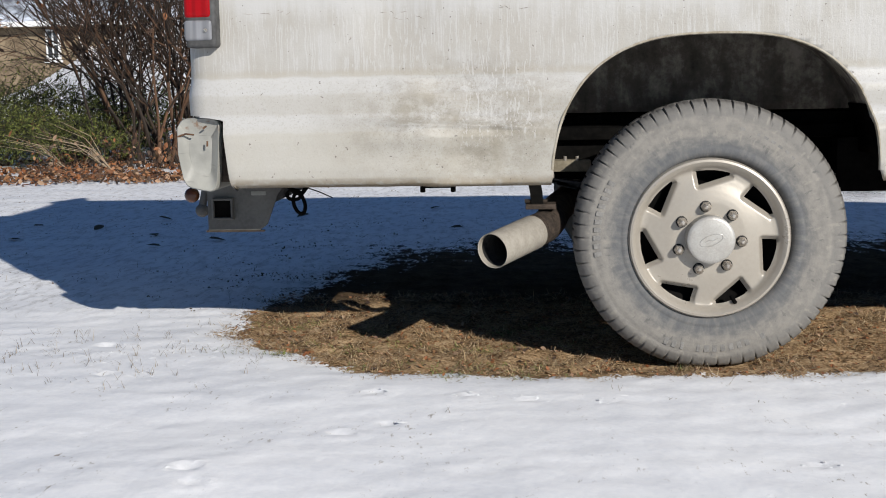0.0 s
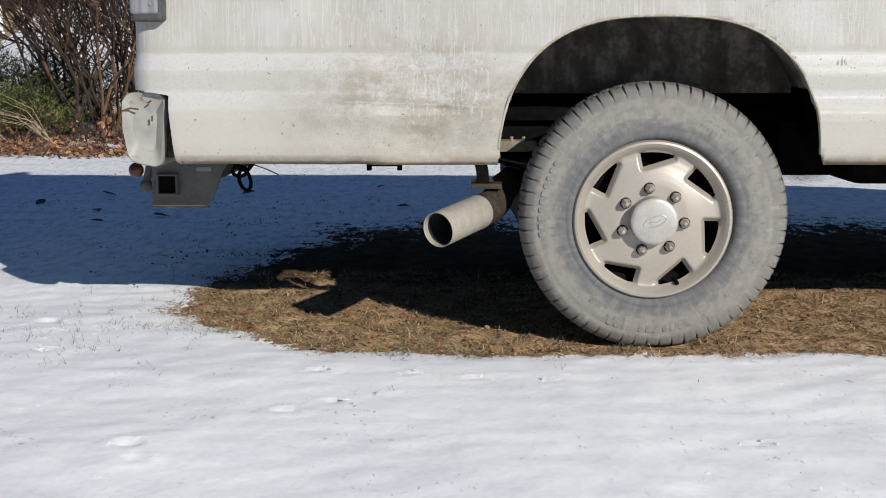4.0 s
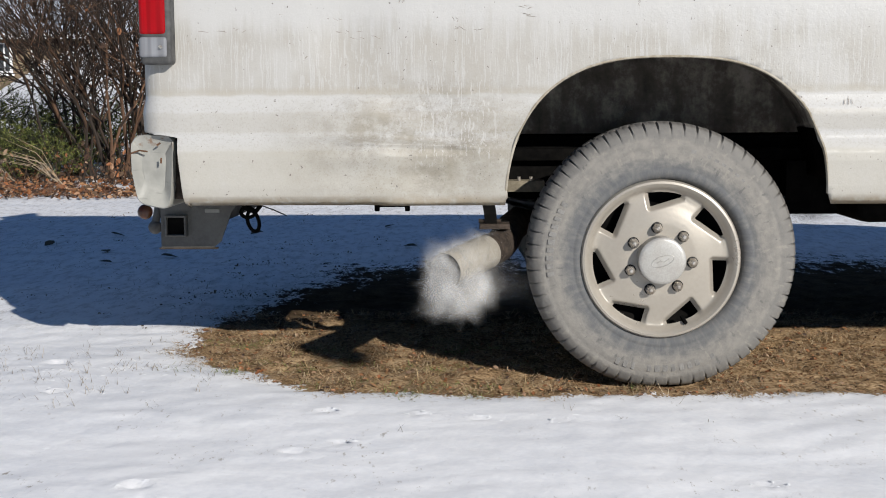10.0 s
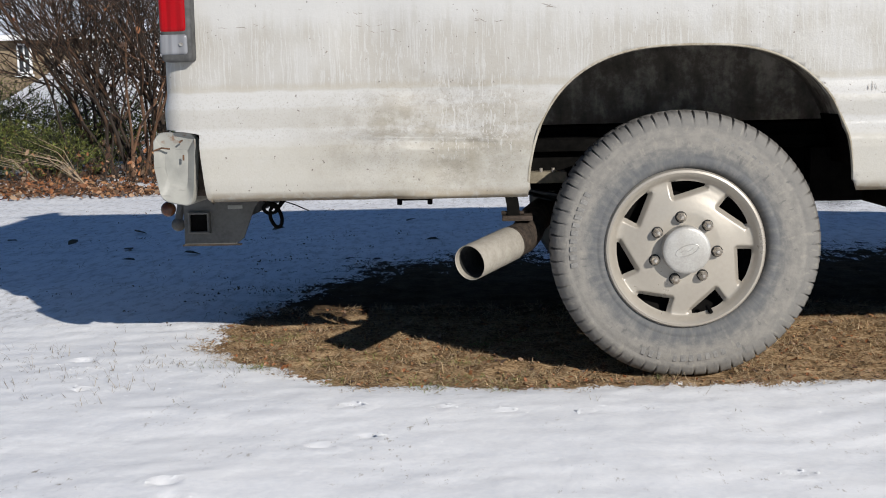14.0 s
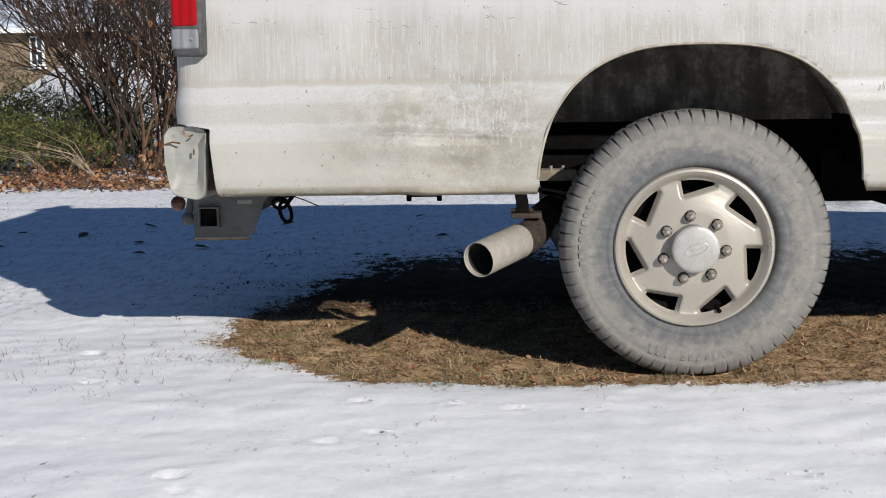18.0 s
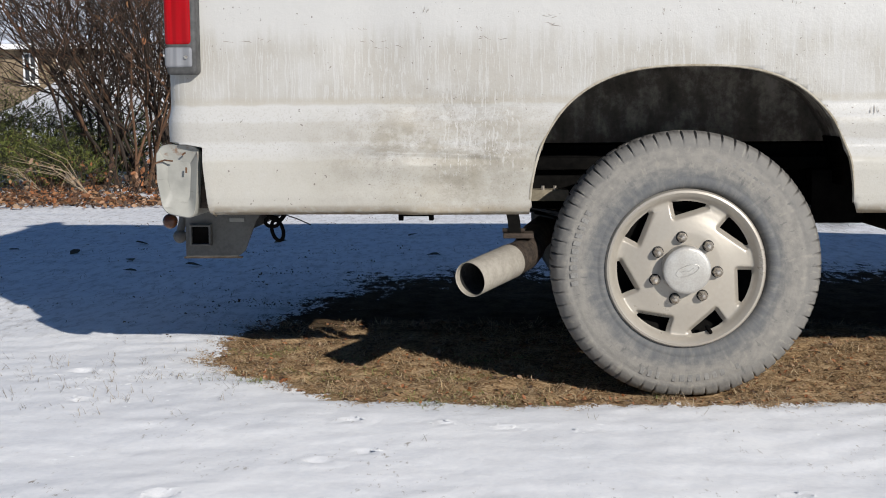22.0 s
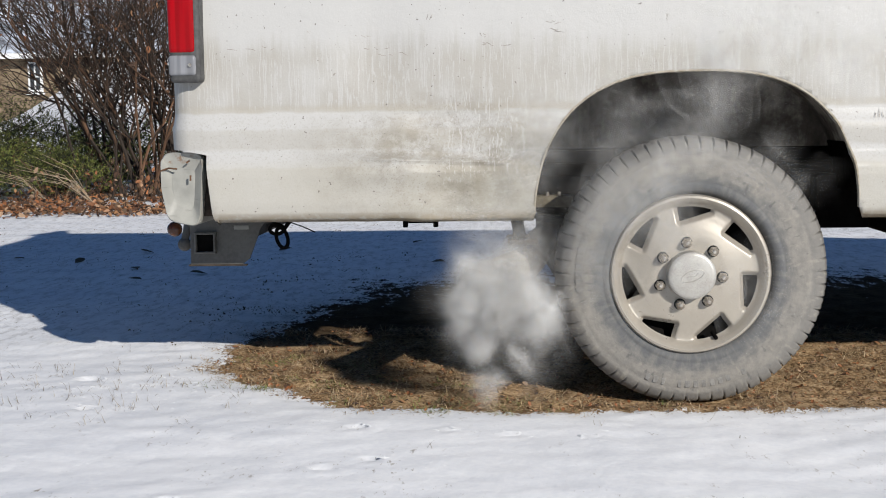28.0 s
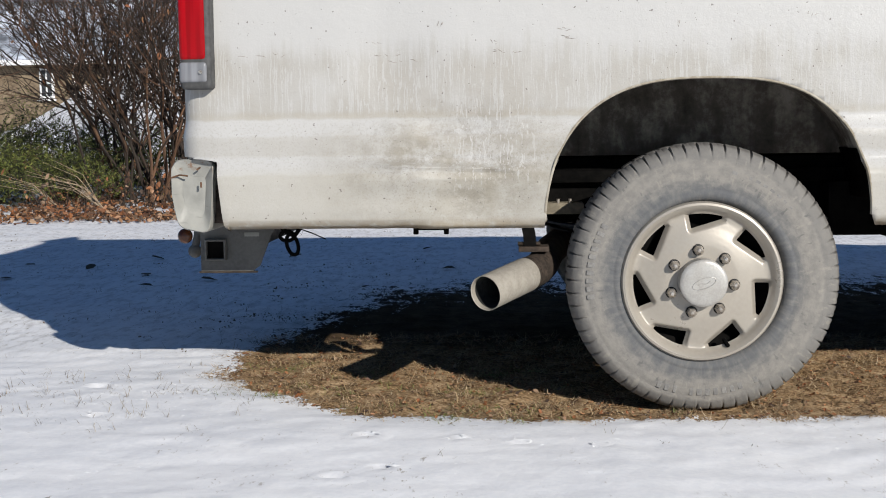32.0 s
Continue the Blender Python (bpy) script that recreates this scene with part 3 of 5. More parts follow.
def build_leaves():
    rng = random.Random(11)
    v, f = [], []
    while len(v) < 8 * 9500:
        x, y = rng.uniform(-8.5, 3.0), rng.triangular(6.9, 11.5, 7.6)
        if y < 7.05 + 0.12 * noise.noise((x * 2.2, 0, 0)) and rng.random() < 0.93:
            continue
        if y > 7.9 and noise.noise((x * 2.1, y * 1.4, 6)) > 0.12:
            continue  # snow left lying between the drifts
        if x > -3.4 and rng.random() < 0.6:
            continue
        leaf_shape(v, f, x, y, ground_height(x, y) + rng.uniform(0.005, 0.05), rng.triangular(0.03, 0.090, 0.045), rng, 0.5)
    stuff("leaf_litter", v, f, LITTER, "orange-brown dead leaves drifted along the snow's edge", "leaves")
    spots = [(-2.42, 2.76), (-3.05, 4.0), (-2.75, 4.1), (-2.55, 3.2), (-3.3, 3.1), (-3.6, 2.9), (-2.15, 3.0), (-3.0, 3.6), (-3.4, 3.7), (-1.9, 4.2), (-0.9, 3.4), (-1.1, 4.6)]
    for x, y in spots:
        lv, lf = [], []
        leaf_shape(lv, lf, 0, 0, 0, rng.uniform(0.06, 0.10), rng, 0.15)
        me = bpy.data.meshes.new("fallen_leaf")
        me.from_pydata(lv, [], lf)
        me.materials.append(DEBRIS)
        ob = tagged(new("fallen_leaf", me), "single brown dead leaf lying on shaded snow", "leaf", "leaves on the snow")
        ob.location = (x, y, ground_height(x, y) + 0.008)


def build_clods():
    """Crumbs of earth and grit on the bare patch."""
    rng = random.Random(8)
    v, f = [], []
    while len(f) < 8 * 4000:
        x, y = rng.uniform(-1.6, 1.3), rng.uniform(-0.2, 1.2)
        if snow_field(x, y) > 0.35:
            continue
        r, b = rng.triangular(0.0012, 0.007, 0.0018), len(v)
        z = ground_height(x, y) + r * 0.3
        for c in ((1, 0, 0), (0, 1, 0), (-1, 0, 0), (0, -1, 0), (0, 0, 1), (0, 0, -1)):
            k = rng.uniform(0.6, 1.3) * r
            v.append((x + c[0] * k, y + c[1] * k, z + c[2] * k * 0.7))
        for k in range(4):
            f += [(b + k, b + (k + 1) % 4, b + 4), (b + (k + 1) % 4, b + k, b + 5)]
    stuff("earth_crumbs", v, f, CLOD, "loose brown earth crumbs and grit on bare ground", "earth")


def build_crumbled_leaves():
    rng = random.Random(29)
    v, f = [], []
    while len(v) < 8 * 4200:
        x, y = rng.uniform(-1.6, 1.3), rng.uniform(-0.2, 1.3)
        if snow_field(x, y) > 0.6:
            continue
        leaf_shape(v, f, x, y, ground_height(x, y) + 0.004, rng.triangular(0.005, 0.022, 0.008), rng, 0.4)
    stuff("leaf_fragments", v, f, LITTER, "reddish-brown leaf fragments on straw and earth", "leaves")


def build_snow_debris():
    """Dark bits of grass and leaf frozen into the thin snow."""
    rng = random.Random(51)
    v, f = [], []
    while len(v) < 8 * 1500:
        x, y = rng.uniform(-4.6, 0.8), rng.triangular(0.2, 7.2, 1.7)
        field = snow_field(x, y)
        keep = 0.05 + 0.10 * smooth(y, 0.7, 1.3) + 0.8 * math.exp(-((field - 0.55) / 0.45) ** 2) * smooth(y, 0.7, 1.2)
        if field < 0.4 or rng.random() > keep or noise.noise((x * 2.6, y * 2.6, 12)) < rng.uniform(-0.15, 0.45):
            continue
        cx, cy = x, y
        for _ in range(rng.randint(1, 5)):
            x, y = cx + rng.gauss(0, 0.02), cy + rng.gauss(0, 0.03)
            leaf_shape(v, f, x, y, ground_height(x, y) + 0.002, rng.triangular(0.003, 0.018, 0.005), rng, 0.8)
    stuff("snow_debris", v, f, DEBRIS, "dark bits of grass and leaf frozen into thin snow", "debris")


def build_snow_crumbs():
    """Bright flakes of broken crust round the prints and in a trodden strip."""
    rng = random.Random(77)
    spots = [(px, py, 0.022, 9) for px, py, _ in PRINTS] + [(-1.62, 0.12, 0.13, 60), (-1.52, 0.30, 0.10, 55), (-1.42, 0.02, 0.12, 30), (-1.75, 0.22, 0.05, 14)]
    spots += [(rng.uniform(-2.4, 1.2), rng.uniform(-1.3, -0.2), 0.02, rng.randint(1, 3)) for _ in range(30)]
    v, f = [], []
    for sx, sy, wide, count in spots:
        for _ in range(count):
            x, y = sx + rng.gauss(0, wide), sy + rng.gauss(0, wide * 0.8)
            if snow_field(x, y) < 0.75:
                continue
            r, b = rng.triangular(0.0015, 0.009, 0.003), len(v)
            z, turn = ground_height(x, y) - r * 0.05, rng.uniform(0, math.tau)
            long = rng.uniform(1.0, 2.2)
            for a in range(7):
                k = rng.uniform(0.7, 1.2) * r
                u, w = math.cos(a * math.tau / 7) * k * long, math.sin(a * math.tau / 7) * k
                v.append((x + u * math.cos(turn) - w * math.sin(turn), y + u * math.sin(turn) + w * math.cos(turn), z))
            v.append((x, y + 0.2 * r, z + 0.22 * r))
            f += [(b + k, b + (k + 1) % 7, b + 7) for k in range(7)]
    stuff("snow_crumbs", v, f, CRUST, "bright flakes of broken snow crust", "snow")


build_ground()
build_snow_crumbs()
build_grass()
build_snow_debris()
build_crumbled_leaves()
build_clods()
build_leaves()

# ---- van ----
REAR, FRONT, NEAR, FAR = -1.455, 4.45, -0.030, 1.97
BOTTOM = 0.530
# outward offset of the side by height: two raised mouldings, a tucked sill, a leaning upper body
SIDE = [(0.518, -0.045), (0.528, -0.012), (0.544, 0.004), (0.570, 0.010), (0.648, 0.016), (0.672, 0.015), (0.688, 0.008), (0.713, -0.005), (0.727, -0.006), (0.772, -0.002),
        (0.788, -0.004), (0.820, -0.018), (0.835, -0.0195), (1.05, -0.022), (1.25, -0.03), (1.5, -0.06), (1.75, -0.11), (1.94, -0.16), (2.03, -0.21), (2.09, -0.31), (2.12, -0.50)]
WHEEL_X, WHEEL_Z, AXLE_FRONT = 0.003, 0.363, 3.503
MOUTH, PIPE_WAY = Vector((-0.593, -0.105, 0.347)), Vector((0.111, 0.165, 0.031)).normalized()
ARCH_A, ARCH_B, ARCH_N, ARCH_Z = 0.444, 0.464, 2.6, 0.460
ARCH_FRONT_N = 2.8


def arch_height(x):
    """The lower edge of the side: the sill, or a wheel arch."""
    for cx in (0.014, AXLE_FRONT + 0.01):
        u, p = abs(x - cx) / ARCH_A, ARCH_N if x < cx else ARCH_FRONT_N
        if u < 1:
            return max(BOTTOM - 0.012, ARCH_Z + ARCH_B * (1 - u ** p) ** (1 / p))
    return BOTTOM - 0.012


def arch_path(cx, count=64):
    """Points (x, z) along an arch from one foot to the other."""
    out = []
    for k in range(count + 1):
        a = math.pi * (1 - k / count)
        c, s = math.cos(a), math.sin(a)
        p = ARCH_N if c < 0 else ARCH_FRONT_N
        x = cx + ARCH_A * math.copysign(abs(c) ** (2 / p), c)
        z = ARCH_Z + ARCH_B * s ** (2 / p)
        out.append((x, z))
    return [p for p in out if p[1] > BOTTOM - 0.012]


def dent(x, z):
    """The battered quarter panel behind the wheel."""
    d = 0.016 * math.exp(-((x + 0.80) / 0.16) ** 2 - ((z - 0.665) / 0.045) ** 2)
    d -= 0.020 * math.exp(-((x + 0.62) / 0.13) ** 2 - ((z - 0.60) / 0.07) ** 2)
    d -= 0.010 * math.exp(-((x + 0.66) / 0.12) ** 2 - ((z - 0.79) / 0.06) ** 2)
    d += 0.004 * noise.noise((x * 11, z * 13, 2)) * math.exp(-((x + 0.66) / 0.25) ** 2 - ((z - 0.63) / 0.12) ** 2)
    ridge = 0.700 - 0.040 * (x + 0.95)
    d += 0.011 * math.exp(-((z - ridge) / 0.008) ** 2) * smooth(x, -0.98, -0.85) * (1 - smooth(x, -0.55, -0.44))
    d -= 0.012 * math.exp(-((x + 0.86) / 0.10) ** 2 - ((z - 0.985) / 0.10) ** 2)
    return d


def crumple(x):
    """How far the lower moulding is pushed down where the panel was struck."""
    return 0.016 * smooth(x, -0.98, -0.72) * (1 - 0.4 * smooth(x, -0.62, -0.45)) - 0.010 * smooth(x, -0.90, -0.83) * (1 - smooth(x, -0.80, -0.74))


def build_body(van):
    xs = [x for cx in (0.014, AXLE_FRONT + 0.01) for x, _ in arch_path(cx)]
    xs += list(np.arange(-1.33, -0.43, 0.02)) + list(np.arange(0.47, 3.05, 0.12)) + list(np.arange(3.98, 4.25, 0.06))
    xs = sorted(set(round(x, 4) for x in xs))
    ring = [(x, NEAR, 0.0, -1.0) for x in xs]
    corner = 0.075

    def bend(cx, cy, a0, a1, r):
        for k in range(1, 10):
            a = radians(a0 + (a1 - a0) * k / 10)
            yield (cx + r * math.cos(a), cy + r * math.sin(a), math.cos(a), math.sin(a))

    ring += bend(FRONT - 0.2, NEAR + 0.2, -90, 0, 0.2)
    ring += [(FRONT, y, 1.0, 0.0) for y in np.linspace(NEAR + 0.22, FAR - 0.22, 12)]
    ring += bend(FRONT - 0.2, FAR - 0.2, 0, 90, 0.2)
    ring += [(x, FAR, 0.0, 1.0) for x in xs[::-1]]
    ring += bend(REAR + corner, FAR - corner, 90, 180, corner)
    ring += [(REAR, y, -1.0, 0.0) for y in np.linspace(FAR - corner, NEAR + corner, 14)]
    ring += bend(REAR + corner, NEAR + corner, 180, 270, corner)
    zs = sorted(set([z for z, _ in SIDE] + list(np.arange(0.53, 1.05, 0.018).round(3)) + list(np.arange(0.60, 0.76, 0.006).round(3))))
    bm, rows = bmesh.new(), []
    cols = []
    for x, y, nx, ny in ring:
        col, last = [], None
        low = arch_height(x) if abs(ny) > 0.99 else BOTTOM - 0.012
        for z in zs:
            zz = max(z, low)
            if last is not None and abs(zz - last) < 1e-6:
                col.append(col[-1])
                continue
            last = zz
            off = lerp_table(zz + (crumple(x) if ny < -0.99 else 0.0), SIDE)
            px, py = x + nx * off * (0.45 if nx < 0 else 1.0), y + ny * off
            if ny < -0.99:
                py -= dent(x, zz)
            if nx < 0 and zz < 0.722:
                px = max(px, -1.329 - 0.08 * (zz - 0.52) - 0.10 * smooth(zz, 0.710, 0.726))
            if zz > 1.05 and px > 2.6:
                px -= smooth(px, 2.6, 4.4) * 1.25 * min(1.0, (zz - 1.05) / 0.85)
            col.append(bm.verts.new((px, py, zz)))
        cols.append(col)
    rows_to_faces(bm, cols, loop=True)
    top = [c[-1] for c in cols]
    middle = [bm.verts.new((v.co.x * 0.9 + 0.1, 0.97 + (v.co.y - 0.97) * 0.4, 2.14)) for v in top]
    rows_to_faces(bm, [top, middle], closed=True)
    bm.faces.new(middle)
    bmesh.ops.recalc_face_normals(bm, faces=bm.faces)
    body = part("body", bm, PAINT, van, "white painted panels with dirt streaks and a dented quarter")
    shell = body.modifiers.new("sheet", "SOLIDIFY")
    shell.thickness, shell.offset = 0.012, -1.0
    # rolled arch lip
    for cx, side, yy in ((0.014, -1, NEAR), (AXLE_FRONT + 0.01, -1, NEAR), (0.014, 1, FAR), (AXLE_FRONT + 0.01, 1, FAR)):
        path = arch_path(cx)
        bm, rows = bmesh.new(), []
        for x, z in path:
            n = Vector(((x - cx) / ARCH_A, 0, (z - ARCH_Z) / ARCH_B)).normalized()
            off = lerp_table(z, SIDE)
            y0 = yy + side * off
            row = []
            for d, out in ((0.005, 0.0003), (0.003, 0.0011), (0.0015, 0.0015), (0.0, 0.0012), (-0.002, -0.002), (-0.002, -0.007), (-0.001, -0.014), (0.003, -0.014), (0.005, -0.006)):
                row.append(bm.verts.new((x + n.x * d, y0 + side * out, z + n.z * d)))
            rows.append(row)
        rows_to_faces(bm, rows, closed=True)
        bm.faces.new(rows[0][::-1]), bm.faces.new(rows[-1])
        bmesh.ops.recalc_face_normals(bm, faces=bm.faces)
        part("arch_lip", bm, LIP, van, "tan dirty rolled edge")
    # wheelhouse: a tunnel with an inner wall, floor pan above the axle
    for cx, y0, y1 in ((0.014, NEAR + 0.03, 0.42), (AXLE_FRONT + 0.01, NEAR + 0.03, 0.42), (0.014, FAR - 0.03, 1.50), (AXLE_FRONT + 0.01, FAR - 0.03, 1.50)):
        path = [(cx + (x - cx) * 1.12, z + 0.030) for x, z in arch_path(cx, 64)]
        foot = 0.706
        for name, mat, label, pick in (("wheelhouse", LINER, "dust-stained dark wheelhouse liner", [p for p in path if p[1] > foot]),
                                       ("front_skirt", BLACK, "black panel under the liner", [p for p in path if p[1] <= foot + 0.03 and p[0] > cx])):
            bm = bmesh.new()
            a = [bm.verts.new((x, y0, z)) for x, z in pick]
            b = [bm.verts.new((x, y1, z)) for x, z in pick]
            rows_to_faces(bm, [a, b])
            if name == "wheelhouse":
                c = [bm.verts.new((x, y1, min(z, foot))) for x, z in pick]
                rows_to_faces(bm, [b, c])
            shell = part(name, bm, mat, van, label)
            thick = shell.modifiers.new("sheet", "SOLIDIFY")
            thick.thickness = 0.006
    bm = bmesh.new()
    box(bm, 0.62, 2.95, 0.06, 1.84, 0.60, 0.64, 0.01)
    box(bm, -1.30, -0.50, 0.03, 1.87, 0.585, 0.64, 0.01)
    box(bm, -0.50, 0.62, 0.43, 1.47, 0.62, 0.66, 0.01)
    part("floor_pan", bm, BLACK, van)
    for y in (0.47, 1.36):
        bm = bmesh.new()
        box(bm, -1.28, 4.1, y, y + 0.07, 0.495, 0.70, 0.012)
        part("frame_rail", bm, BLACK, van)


def build_wheel(van, x, y, flip):
    """One road wheel; its outer face lies at y, its parts turn about the hub."""
    hub = new("wheel")
    hub.parent = van
    hub.matrix_basis = Matrix.Translation((x + 0.002, y, WHEEL_Z)) @ (Matrix.Rotation(math.pi, 4, "Z") if flip else Matrix())
    bm = bmesh.new()
    r = 0.381
    profile = [(0.205, 0.21), (0.212, 0.035), (0.2235, 0.006), (0.229, -0.001), (0.236, -0.006), (0.243, -0.008), (0.250, -0.007), (0.253, -0.0055), (0.256, -0.006), (0.275, -0.0065), (0.300, -0.006),
               (0.312, -0.005), (0.318, -0.0045), (0.325, -0.003), (0.332, -0.001), (0.3365, -0.0015), (0.346, 0.002), (0.356, 0.008), (0.366, 0.016), (0.375, 0.030), (r, 0.056), (r + 0.001, 0.080), (r - 0.008, 0.083), (r - 0.008, 0.093),
               (r + 0.001, 0.096), (r + 0.001, 0.150), (r, 0.170), (0.370, 0.205), (0.345, 0.222), (0.28, 0.230), (0.205, 0.21)]
    lugs = 62

    def wobble(k, j):
        q = k % 10
        if 16 <= j <= 21:
            return -(0.003, 0.005, 0.007, 0.010, 0.011, 0.011)[j - 16] if q == 0 else (-0.0015 if q == 5 and j > 18 else 0.0)
        if 24 <= j <= 26:
            return -0.009 if (k + 4) % 10 == 0 else 0.0
        return 0.0

    lathe(bm, profile, lugs * 10, wobble)
    for v in bm.verts:
        v.co.x += 0.009
        v.co.z += 0.002
        if v.co.z < -0.366:
            v.co.z = -0.366 + (v.co.z + 0.366) * 0.3
    bmesh.ops.recalc_face_normals(bm, faces=bm.faces)
    part("tyre", bm, TYRE, hub, "dusty grey rubber tyre with cut shoulder lugs")
    rng = random.Random(3)
    for a0, count, rr in ((-112, 13, 0.312), (40, 9, 0.308), (150, 10, 0.310)):
        for k in range(count):
            if rng.random() < 0.15:
                continue
            a, w = radians(a0 + 4.2 * k), rng.uniform(0.004, 0.0075)
            bm = box(bmesh.new(), -w, w, -0.0007, 0.004, -0.010, 0.010, 0.0005, 1)
            bmesh.ops.transform(bm, matrix=Matrix.Rotation(math.pi / 2 - a, 4, "Y") @ Matrix.Translation((0, -0.0050, rr)), verts=bm.verts)
            part("raised_bar", bm, TYRE_BAR, hub)
    # the cover: a dished disc with seven swept openings, each a wedge that narrows clockwise, with sloped sides
    bm, rows, spokes, hole = bmesh.new(), [], 7, 14
    turn, first, share = math.tau / 7, radians(100.5), 29.0 * 7 / 360
    us = [share * k / hole for k in range(hole + 1)] + [0.585, 0.61, 0.64, 0.69, 0.74, 0.79, 0.83, 0.86, 0.88, 0.90, 0.915, 0.93, 0.945, 0.96, 0.972, 0.984, 0.993]
    steps = len(us)
    n = spokes * steps
    dish = [(0.058, -0.004), (0.100, -0.004), (0.115, -0.002), (0.132, 0.001), (0.155, 0.006), (0.178, 0.010), (0.189, 0.010), (0.194, 0.007), (0.199, -0.002), (0.206, -0.0115), (0.213, -0.0165), (0.219, -0.0150), (0.2236, -0.006)]
    levels, bridge = 26, 5
    polar = lambda rad, ang: Vector((rad * math.cos(ang), rad * math.sin(ang)))
    p0, p1, p2 = polar(0.149, first), polar(0.181, first - share * turn), polar(0.190, first)

    def chord(u):
        """Radius of the straight inner edge of an opening at a share of its angle."""
        d, e = p1 - p0, polar(1.0, first - share * turn * u)
        return (p0.x * d.y - p0.y * d.x) / (e.x * d.y - e.y * d.x)

    def to_edge(p):
        """Distance to the sloped sides of the openings on both hands."""
        best = 1.0
        for k in (-1, 0, 1):
            q = Matrix.Rotation(turn * k, 2) @ p
            for s0, s1 in ((p0, p1), (p0, p2)):
                d = s1 - s0
                w = min(1.0, max(0.0, (q - s0).dot(d) / d.length_squared))
                best = min(best, (q - s0 - d * w).length)
        return best

    lips = (0.1925, 0.196, 0.200, 0.206, 0.213, 0.219, 0.2236, 0.2232)
    sector = []
    for j in range(levels + bridge + len(lips)):
        line = []
        for q, u in enumerate(us):
            inner = chord(q / hole) if q <= hole else 0.181 - 0.032 * smooth(u, share, 1.0)
            if j < levels:
                rr = 0.058 + (inner - 0.058) * (j / (levels - 1)) ** 0.75
            elif j < levels + bridge:
                rr = inner + (0.1885 - inner) * (j - levels + 1) / bridge
            else:
                rr = lips[j - levels - bridge]
            y0 = lerp_table(rr, dish) if j < levels + bridge + len(lips) - 1 else 0.014
            ang = first - turn * u
            slope = max(0.0, 1 - to_edge(polar(rr, ang)) / 0.0135)
            y0 += 0.015 * slope * (1 - smooth(rr, 0.186, 0.193)) - 0.002 * smooth(slope, 0.0, 0.25) * (1 - smooth(slope, 0.25, 0.5)) * (rr < 0.186)
            line.append((rr, y0, ang))
        sector.append(line)
    for line in sector:
        rows.append([bm.verts.new((rr * math.cos(ang - turn * k), y0, rr * math.sin(ang - turn * k))) for k in range(spokes) for rr, y0, ang in line])
    rows_to_faces(bm, rows, closed=True)
    bm.verts.index_update()
    gone = []
    for fa in bm.faces:
        ids = [v.index for v in fa.verts]
        level = {i // n for i in ids}
        if min(level) >= levels - 1 and max(level) <= levels + bridge - 1 and all((i % n) % steps <= hole for i in ids):
            gone.append(fa)
    bmesh.ops.delete(bm, geom=gone, context="FACES")
    bmesh.ops.recalc_face_normals(bm, faces=bm.faces)
    cover = part("wheel_cover", bm, CREAM, hub, "champagne painted cover with seven swept openings")
    thick = cover.modifiers.new("sheet", "SOLIDIFY")
    thick.thickness, thick.offset = 0.012, -1.0
    round_edge = cover.modifiers.new("rounded", "BEVEL")
    round_edge.width, round_edge.segments, round_edge.limit_method, round_edge.angle_limit = 0.0016, 2, "ANGLE", radians(50)
    if cover.data.polygons[0].normal.y > 0:
        thick.offset = 1.0
    bm = bmesh.new()
    lathe(bm, [(0.0, -0.0505), (0.030, -0.0505), (0.056, -0.0495), (0.062, -0.048), (0.0655, -0.0445), (0.067, -0.002)], 64)
    bmesh.ops.recalc_face_normals(bm, faces=bm.faces)
    cap = part("centre_cap", bm, CAP, hub, "dull silver centre cap")
    bm = bmesh.new()
    ring = [(0.033 * math.cos(a) * math.cos(0.35) - 0.014 * math.sin(a) * math.sin(0.35), -0.051, 0.033 * math.cos(a) * math.sin(0.35) + 0.014 * math.sin(a) * math.cos(0.35)) for a in np.arange(25) * math.tau / 24]
    tube(bm, ring, 0.0011, 5, False)
    part("emblem_oval", bm, CAP, cap)
    bm = bmesh.new()
    tube(bm, [(-0.017, -0.051, -0.005), (-0.006, -0.051, 0.001), (0.004, -0.051, -0.002), (0.017, -0.051, 0.007)], 0.0011, 5)
    part("emblem_stroke", bm, CAP, cap)
    for k in range(7):
        a = radians(97 + k * 360 / 7)
        cx, cz = 0.0895 * math.cos(a), 0.0895 * math.sin(a)
        bm = bmesh.new()
        lathe(bm, [(0.0, -0.0365), (0.005, -0.036), (0.0090, -0.0325), (0.0125, -0.027), (0.0138, -0.024), (0.0138, -0.002)], 6)
        bmesh.ops.translate(bm, vec=(cx, 0, cz), verts=bm.verts)
        bmesh.ops.recalc_face_normals(bm, faces=bm.faces)
        nut = part("lug_nut", bm, NUT, hub)
        # Black ring paints the shade of a recess round the nut; none is cut.
        bm = bmesh.new()
        lathe(bm, [(0.0115, -0.0065), (0.0160, -0.0062), (0.0164, -0.001)], 20)
        bmesh.ops.translate(bm, vec=(cx, 0, cz), verts=bm.verts)
        part("nut_recess_ring", bm, SOOT_AND_RECESS, nut)
    bm = bmesh.new()
    lathe(bm, [(0.0, 0.075), (0.15, 0.07), (0.20, 0.05), (0.21, 0.03)], 40)
    part("steel_rim", bm, BLACK, hub)
    bm = bmesh.new()
    tube(bm, [(0.066, 0.02, -0.168), (0.070, 0.004, -0.176), (0.073, -0.006, -0.181)], 0.006, 8)
    part("valve_stem", bm, BLACK, hub)


